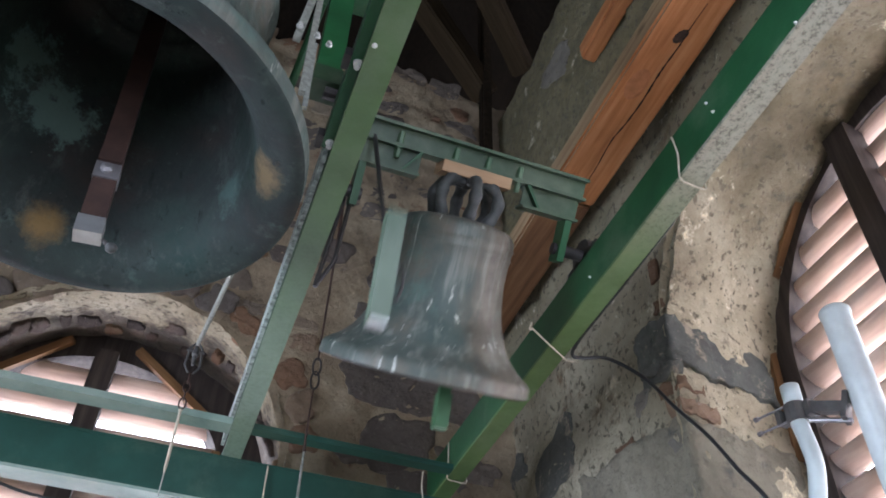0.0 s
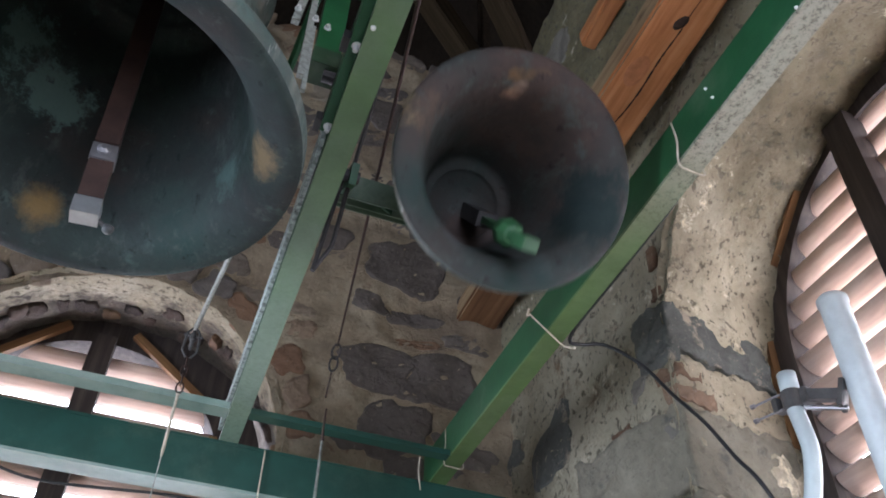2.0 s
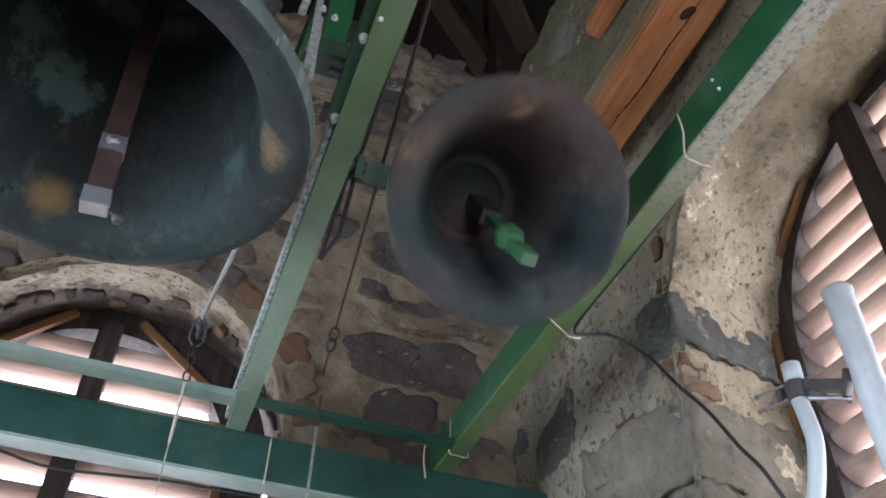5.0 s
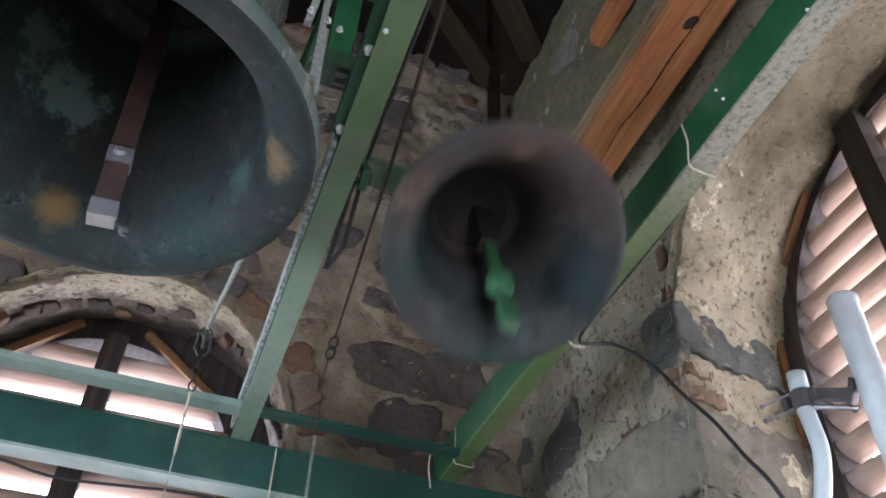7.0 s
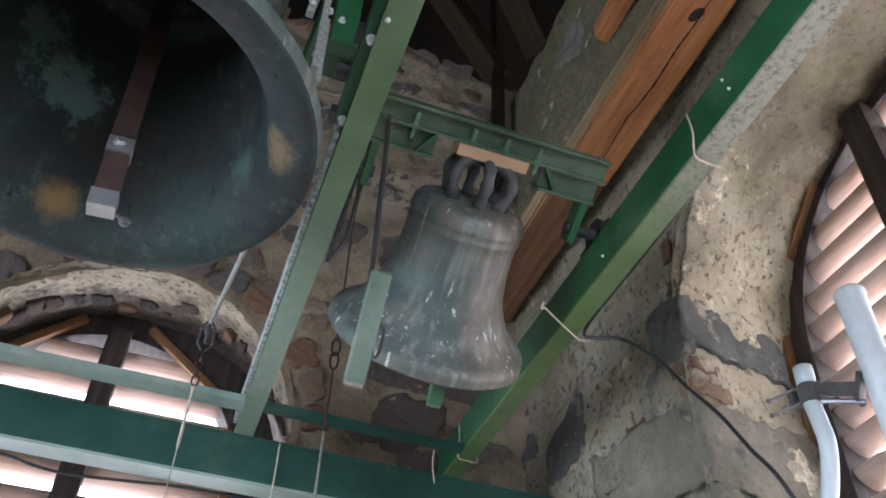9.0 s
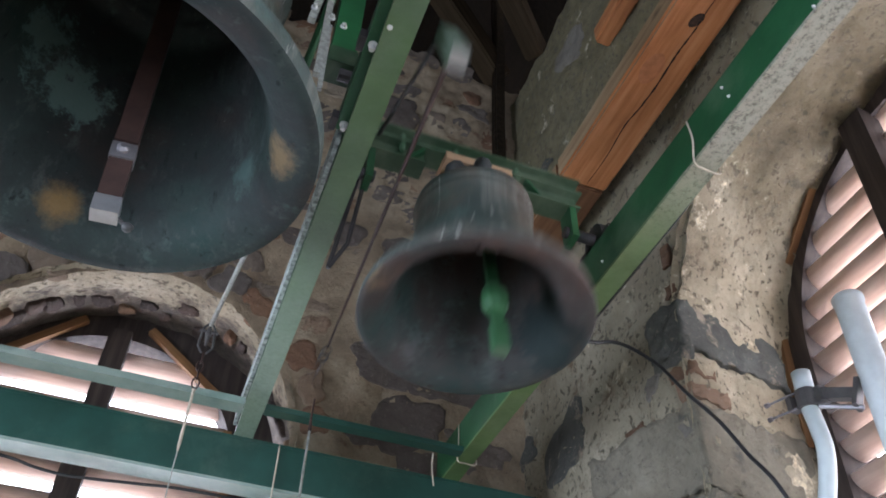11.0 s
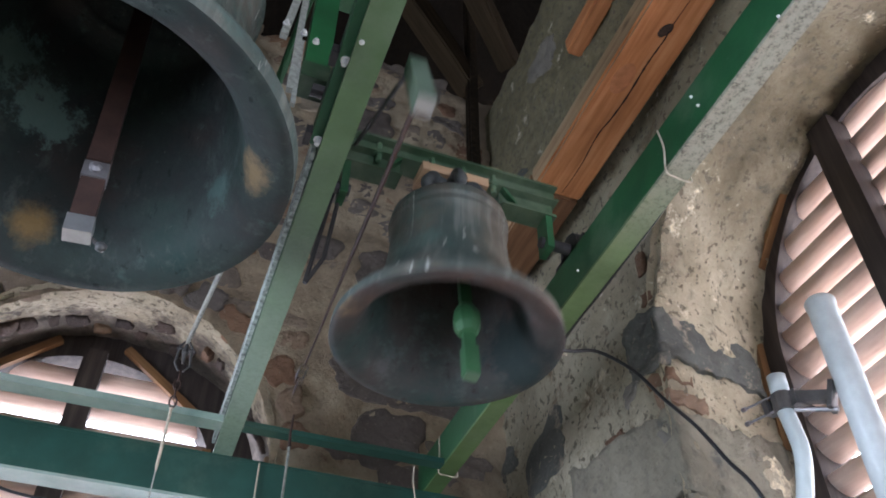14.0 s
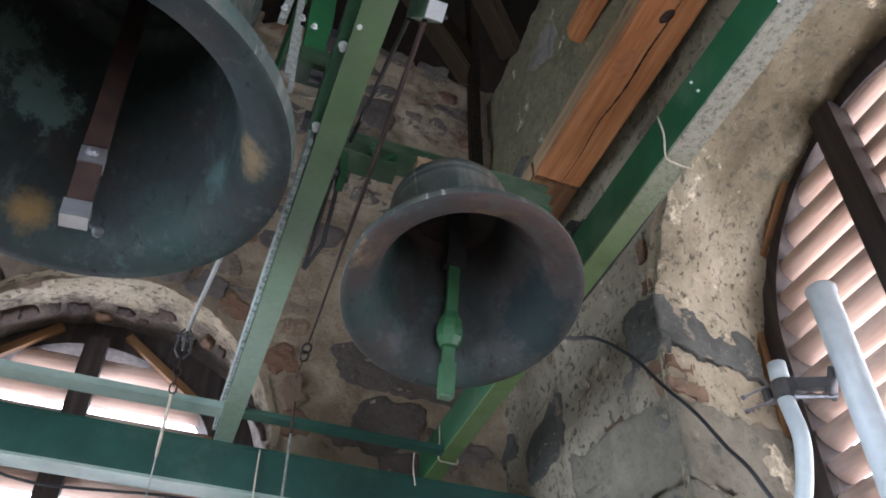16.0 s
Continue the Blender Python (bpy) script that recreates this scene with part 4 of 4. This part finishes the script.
tie(1.055, False)
tie(1.79, True)
tie(2.60, False)
cable("black_wire", [(-1.3, 2.855, 2.93), (-0.8, 2.87, 2.928), (-0.542, 2.87, 2.916), (-0.43, 2.87, 2.897), (-0.339, 2.87, 2.889), (-0.215, 2.87, 2.896), (-0.088, 2.87, 2.907), (0.06, 2.87, 2.917), (0.5, 2.87, 2.92), (1.2, 2.856, 2.93)], 0.0055, M_BLACK, "thin black wire below the girder")


def hanging(name, top, link, bottom, label):
    g = empty(name, pose(0, 0, 0), label, "rope")
    part("rope", rod([top, link], 0.0075, 8), M_ROPE, g)
    a = Vector(link)
    d = (Vector(bottom) - a).normalized()
    side = Vector((1, 0, 0))
    for k in (-1, 1):
        part("shackle_side", rod([a - d * 0.01, a + d * 0.02 + side * 0.020 * k, a + d * 0.09 + side * 0.024 * k, a + d * 0.115 + side * 0.008 * k], 0.004, 8), M_CLAMP, g)
    part("shackle_pin", rod([a + d * 0.03 - side * 0.03, a + d * 0.03 + side * 0.03], 0.005, 8), M_CLAMP, g)
    part("turnbuckle", rod([a + d * 0.01, a + d * 0.045, a + d * 0.05, a + d * 0.085], [0.006, 0.012, 0.007, 0.005], 8), M_CLAMP, g)
    for i in range(4):
        ring_ = [a + d * (0.135 + 0.032 * i) + (0.021 * math.cos(k * math.pi / 6)) * d + 0.011 * math.sin(k * math.pi / 6) * (Vector((1, 0, 0)) if i % 2 else Vector((0, 1, 0))) for k in range(13)]
        part("chain_link", rod(ring_, 0.003, 6, False), M_RUST, g)
    part("cord", rod([a + d * 0.255, a + d * 0.26, a + d * 0.45, a + d * 0.47], [0.007, 0.0045, 0.005, 0.003], 8), M_TWINE, g)
    part("thin_cord", rod([a + d * 0.47, bottom], 0.002, 6), M_ROPE, g)
    return g


hanging("pull_rope", (0.052, 1.65, 3.137), (-0.006, 2.43, 3.30), (0.015, 2.45, 0.0), "grey pull rope with chain links")
cable("thin_cord", [(0.335, 2.757, 3.09), (0.336, 2.752, 2.9), (0.336, 2.752, 2.6), (0.34, 2.75, 0.0)], 0.003, M_TWINE, "thin pale cord hanging")
cable("thin_cord", [(0.86, 2.60, 3.10), (0.861, 2.61, 3.05), (0.87, 2.61, 2.98)], 0.003, M_TWINE, "thin pale cord hanging")

loop_ = empty("rope_loop", pose(0, 0, 0), "dark iron rods hanging from the bearing", "rod")
for a, b in (((0.268, 1.56, 3.31), (0.232, 1.62, 2.98)), ((0.282, 1.56, 3.27), (0.268, 1.60, 3.06)), ((0.232, 1.62, 2.98), (0.268, 1.60, 3.06))):
    part("rod", rod([a, b], 0.006, 8), M_IRON, loop_)

# rope from the lever of the small bell down to its chain
pull = empty("lever_rope", pose(0, 0, 0), "dark rope with chain links on the bell lever", "rope")
part("rope", rod([(0, 0, 0), (0, 0, -0.6), (0, 0, -1.36)], [0.0062, 0.0052, 0.0034], 8), M_RUST, pull)
part("cord", rod([(0, 0, -1.47), (0, 0, -1.60)], 0.003, 8), M_RUST, pull)
for i in range(2):
    part("chain_link", rod([(0.014 * math.sin(k * math.pi / 6), 0, -1.385 - 0.055 * i - 0.034 * math.cos(k * math.pi / 6)) for k in range(13)], 0.004, 6, False), M_IRON, pull)

weight = empty("hanging_rope", pose(0.487, 2.42, 0), "thin pale rope hanging below the chain", "rope")
part("rope", rod([(0, 0, 0), (0.002, 0, 1.5), (0, 0, 2.98)], 0.0042, 10), M_ROPE, weight, "", True)
part("rope_end", rod([(0, 0, 2.98), (-0.002, 0, 3.03), (0, 0, 3.10)], [0.006, 0.004, 0.003], 8), M_RUST, weight)


# ---- stones of the walls ----
def stone_mesh(k, w, h, proud):
    """One rubble stone: an uneven outline with a worn, slightly domed face."""
    rnd = random.Random(k)
    bm = bmesh.new()
    n = 30
    sq = rnd.uniform(2.4, 5.5)
    ph = [rnd.uniform(0, 6.28) for _ in range(4)]
    ring = []
    for i in range(n):
        a = 2 * math.pi * i / n
        r = 1 / (abs(math.cos(a)) ** sq + abs(math.sin(a)) ** sq) ** (1 / sq)
        r *= 0.93 + 0.10 * math.sin(2 * a + ph[0]) + 0.09 * math.sin(3 * a + ph[1]) + 0.07 * math.sin(5 * a + ph[2]) + 0.02 * math.sin(8 * a + ph[3]) + rnd.uniform(-0.045, 0.045)
        ring.append((r * math.cos(a) * w / 2, r * math.sin(a) * h / 2))
    rings = []
    for s, d in ((1.0, 0.04), (0.985, -proud * 0.5), (0.92, -proud), (0.66, -proud), (0.34, -proud)):
        rings.append([bm.verts.new((s * x, d + (rnd.uniform(-0.003, 0.003) if s > 0.9 and d < 0 else 0), s * z)) for x, z in ring])
    mid = bm.verts.new((0, -proud * 1.1, 0))
    for a, b in zip(rings, rings[1:]):
        for i in range(n):
            bm.faces.new((a[i], a[(i + 1) % n], b[(i + 1) % n], b[i]))
    for i in range(n):
        bm.faces.new((rings[-1][i], rings[-1][(i + 1) % n], mid))
    return finish(bm, "stone", M_STONE, True)


def lay(name, me, parent, m, mat=None):
    ob = new(name, me)
    ob.parent = parent
    ob.matrix_basis = m
    if mat:
        ob.material_slots[0].link = "OBJECT"
        ob.material_slots[0].material = mat
    return ob


def skin(u, z, amp, c):
    """How far the wall's uneven face stands proud at u, z."""
    q = Vector((u, c, z))
    return amp * (noise.fractal(q * 2.2, 0.8, 2.1, 4) + 0.35 * noise.noise(q * 13) + 0.28 * noise.noise(q * 31))


def bedded(me, u, z, turn, amp, c, side):
    """The stone turned in the wall's plane and laid along the wall's uneven face; side 1: u runs with x, -1: against it."""
    m = pose(0, 0, 0, 0, turn, 0)
    for v in me.vertices:
        v.co = m @ v.co
        q = Vector((u + side * v.co.x, c, z + v.co.z))
        v.co.y -= amp * (noise.fractal(q * 2.2, 0.8, 2.1, 4) + 0.35 * noise.noise(q * 13) + 0.10 * noise.noise(q * 31)) + 0.005 * noise.noise(q * 60)
    return me


rnd = random.Random(7)
taken = []
count = 0
# the large dark stones that the mortar leaves bare: x, z, width, height
for x, z, w, h in [(0.91, 4.41, 0.41, 0.3), (0.52, 4.47, 0.15, 0.14), (0.73, 4.12, 0.16, 0.1), (0.96, 4.1, 0.23, 0.07), (0.8, 3.77, 0.33, 0.21), (1.1, 3.77, 0.33, 0.24), (1.31, 4.25, 0.23, 0.16), (0.89, 3.48, 0.29, 0.25), (0.7, 3.38, 0.12, 0.08), (0.97, 3.27, 0.19, 0.15), (0.68, 5.53, 0.27, 0.26)]:
    count += 1
    taken.append((x, z, w, h))
    lay("stone", bedded(stone_mesh(count, w * 1.2, h * 1.18, 0.007), x, z, rnd.uniform(-4, 4), 0.045, NORTH_C, 1), w_north, pose(x, 3.075, z), M_STONE_DARK)
z = 2.62
while z < 6.1:
    rh = rnd.uniform(0.09, 0.20)
    x = -1.3 + rnd.uniform(0, 0.2)
    while x < 1.40:
        w = rnd.uniform(0.10, 0.36)
        cx, cz = x + w / 2, z + rh / 2 + rnd.uniform(-0.03, 0.03)
        x += w + rnd.uniform(0.01, 0.05)
        near = min(inside_arch(cx + s * w / 2, cz + q * rh / 2, NORTH_C, ARCH_R) for s in (-1, 1) for q in (-1, 1))
        clash = any(abs(cx - a) < (w + c) * 0.5 and abs(cz - b) < (rh + d) * 0.5 for a, b, c, d in taken)
        if near < 0.04 or clash or cx + w / 2 > 1.42 or rnd.random() < 0.12 or (z > 4.6 and cx < -0.3):
            continue
        count += 1
        lay("stone", bedded(stone_mesh(count, w * 1.0, rh * rnd.uniform(0.75, 1.02), rnd.uniform(-0.004, 0.008)), cx, cz, rnd.uniform(-9, 9), 0.045, NORTH_C, 1), w_north,
            pose(cx, 3.075, cz, rnd.uniform(-3, 3), 0, rnd.uniform(-3, 3)), M_STONE_DARK if rnd.random() < 0.10 else None)
    z += rh + 0.015
# voussoirs round the arch of the north window
for i in range(15):
    a = math.pi * (0.06 + 0.88 * i / 14)
    r = ARCH_R + 0.10 + rnd.uniform(-0.01, 0.02)
    lay("stone", stone_mesh(700 + i, rnd.uniform(0.10, 0.17), rnd.uniform(0.12, 0.17), 0.010), w_north,
        pose(NORTH_C + r * math.cos(a), 3.075 - skin(NORTH_C + r * math.cos(a), SPRING + r * math.sin(a), 0.045, NORTH_C), SPRING + r * math.sin(a), 0, 90 - math.degrees(a), 0))
# broken brick ends that the plaster has left bare in the soffit of the north arch
for i in range(22):
    a = math.pi * (0.10 + 0.80 * (i + rnd.uniform(-0.35, 0.35)) / 21)
    d = rnd.uniform(0.24, 0.44)
    r = ARCH_R + 0.11 * (d / DEPTH) ** 0.8
    w = rnd.uniform(0.05, 0.12)
    at = (NORTH_C + r * math.cos(a), 3.075 + d, SPRING + r * math.sin(a))
    lay("brick", stone_mesh(1200 + i, w, rnd.uniform(0.04, 0.09), rnd.uniform(0.012, 0.026)), w_north, Matrix.Translation(at) @ pose(0, 0, 0, 0, 90 - math.degrees(a), 0) @ pose(0, 0, 0, 90, 0, 0), M_BRICK_DARK if i % 6 else M_BRICK)
# bare stones and brick ends in the plaster of the east wall: y, z, width, height
EAST_STONES = [(2.68, 3.29, 0.34, 0.3), (3.19, 3.48, 0.41, 0.18), (1.92, 3.26, 0.21, 0.15), (2.03, 3.19, 0.12, 0.08), (2.19, 3.09, 0.13, 0.06), (2.09, 3.03, 0.14, 0.08), (1.93, 2.87, 0.16, 0.19), (2.95, 3.06, 0.2, 0.2)]
for i, (y, z, w, h) in enumerate(EAST_STONES + [(2.75, 4.9, 0.25, 0.2), (2.3, 5.5, 0.3, 0.24), (2.5, 3.9, 0.2, 0.12)]):
    mt = M_BRICK if i in (4, 5) else M_STONE_ROUGH if i in (3, 6, 9, 10) else M_STONE_SLATE
    lay("stone", bedded(stone_mesh(900 + i, w * 1.05, h * 1.05, 0.005), y, z, rnd.uniform(-12, 12), 0.03, EAST_C, -1), w_east, pose(1.4325, y, z, 0, 0, -90), mt)
# quoins that turn the corner of the east window: base height, height, along the jamb, along the wall, material
def quoin(k, z, h, a, b, proud, mt):
    bm = box(-proud, a, -proud, b, 0, h, 0)
    bmesh.ops.subdivide_edges(bm, edges=bm.edges[:], cuts=20, use_grid_fill=True)
    for v in bm.verts:
        q = v.co + Vector((k * 3.1, k * 1.7, 0))
        v.co += 0.009 * noise.noise_vector(q * 7) + 0.009 * noise.noise_vector(q * 26) + 0.005 * noise.noise_vector(q * 55)
        v.co.z += 0.10 * h * noise.noise(Vector((v.co.x * 6, v.co.y * 6, k * 5 + (3 if v.co.z > h / 2 else 0)))) + 0.022 * noise.noise(Vector((v.co.x * 22, v.co.y * 22, k * 5)))
    me = finish(bm, "stone", mt, True)
    lay("stone", me, w_east, Matrix.Translation((R_["x1"], EAST_C + ARCH_R, z)) @ pose(0, 0, 0, 0, 0, 11.5))


quoin(1, 3.215, 0.185, 0.46, 0.14, 0.012, M_STONE_SLATE)
quoin(2, 3.125, 0.045, 0.12, 0.08, 0.004, M_BRICK)
quoin(3, 3.04, 0.05, 0.16, 0.05, 0.003, M_STONE)
quoin(4, 2.74, 0.285, 0.50, 0.50, 0.004, M_RENDER)
quoin(5, 3.44, 0.05, 0.10, 0.03, 0.005, M_BRICK)
quoin(6, 3.56, 0.10, 0.05, 0.02, 0.008, M_BRICK)
quoin(7, 2.45, 0.28, 0.50, 0.56, 0.003, M_RENDER)

# ---- what moves ----
SWING = [(-0.134, -48.4), (0.572, 60.3), (1.337, -61.3), (2.092, 64.0), (2.855, -60.1), (3.650, 65.3), (4.386, -61.0), (5.179, 60.0), (5.984, -60.4), (6.750, 66.3), (7.509, -65.4), (8.302, 65.8), (9.071, -62.3), (9.848, 64.0), (10.613, -58.0), (11.375, 63.7), (12.147, -50.7), (12.915, 50.7), (13.649, -34.9), (14.389, 37.0), (15.052, -13.4), (15.832, 15.3), (16.610, 4.4)]
CLAP = [(13.58, -26), (14.15, 27), (14.92, -20), (15.47, 10), (16.05, -10), (16.6, 0)]


def glide(points, t):
    """Eased from turning point to turning point."""
    for (a, va), (b, vb) in zip(points, points[1:]):
        if a <= t <= b:
            return va + (vb - va) * (1 - math.cos(math.pi * (t - a) / (b - a))) / 2
    return points[-1][1]


def hang(t):
    """Where the rope's lower end sways to along x."""
    b = glide(SWING, t) / 58
    return 0.378 + (0.085 if b > 0 else 0.045) * b * b


# how far the clapper trails the bell through one swing: share of the swing, degrees
TRAIL = [(0, 20), (0.17, 17), (0.30, 16), (0.43, 10), (0.51, 7), (0.58, 2), (0.64, -1), (0.77, -11), (0.82, -19), (0.90, -21), (1.0, -20)]


def lag(t):
    """The clapper's turn against the bell: it lies on the lower side and drops across after the bell has passed the middle."""
    late = max(-27, min(27, glide(SWING, t) - glide(CLAP, t)))
    full = late
    for (a, va), (b, vb) in zip(SWING, SWING[1:]):
        if a <= t <= b:
            full = math.copysign(1, va) * float(np.interp((t - a) / (b - a), [p for p, _ in TRAIL], [q for _, q in TRAIL]))
    k = max(0.0, min(1.0, (t - 14.1) / 0.5))
    return full + (late - full) * k


def motions():
    times = [round(0.1 * i, 1) for i in range(161)]
    walk(small, [(t, pose(*PIN, -glide(SWING, t))) for t in times])
    walk(clap, [(t, pose(0.03, 0, 0, lag(t))) for t in times])
    rows = []
    for t in times:
        tip = Matrix.Translation(PIN) @ pose(0, 0, 0, -glide(SWING, t)) @ (LEV_AT + pose(0, 0, 0, -19.6) @ Vector((-0.012, 0.024, -0.10)))
        slack = max(0.0, min(1.0, (-glide(SWING, t) - 2) / 24))
        tip = tip.lerp(Vector((0.40, 2.32, 4.69)), slack * slack * (3 - 2 * slack))
        low = Vector((hang(t), 2.42, 3.24))
        d = (low - tip).normalized()
        q = (-d).to_track_quat("Z", "Y").to_matrix().to_4x4()
        rows.append((t, Matrix.Translation(tip) @ q))
    walk(pull, rows)
    walk(weight, [(t, pose(hang(t), 2.42, 0)) for t in times])


motions()
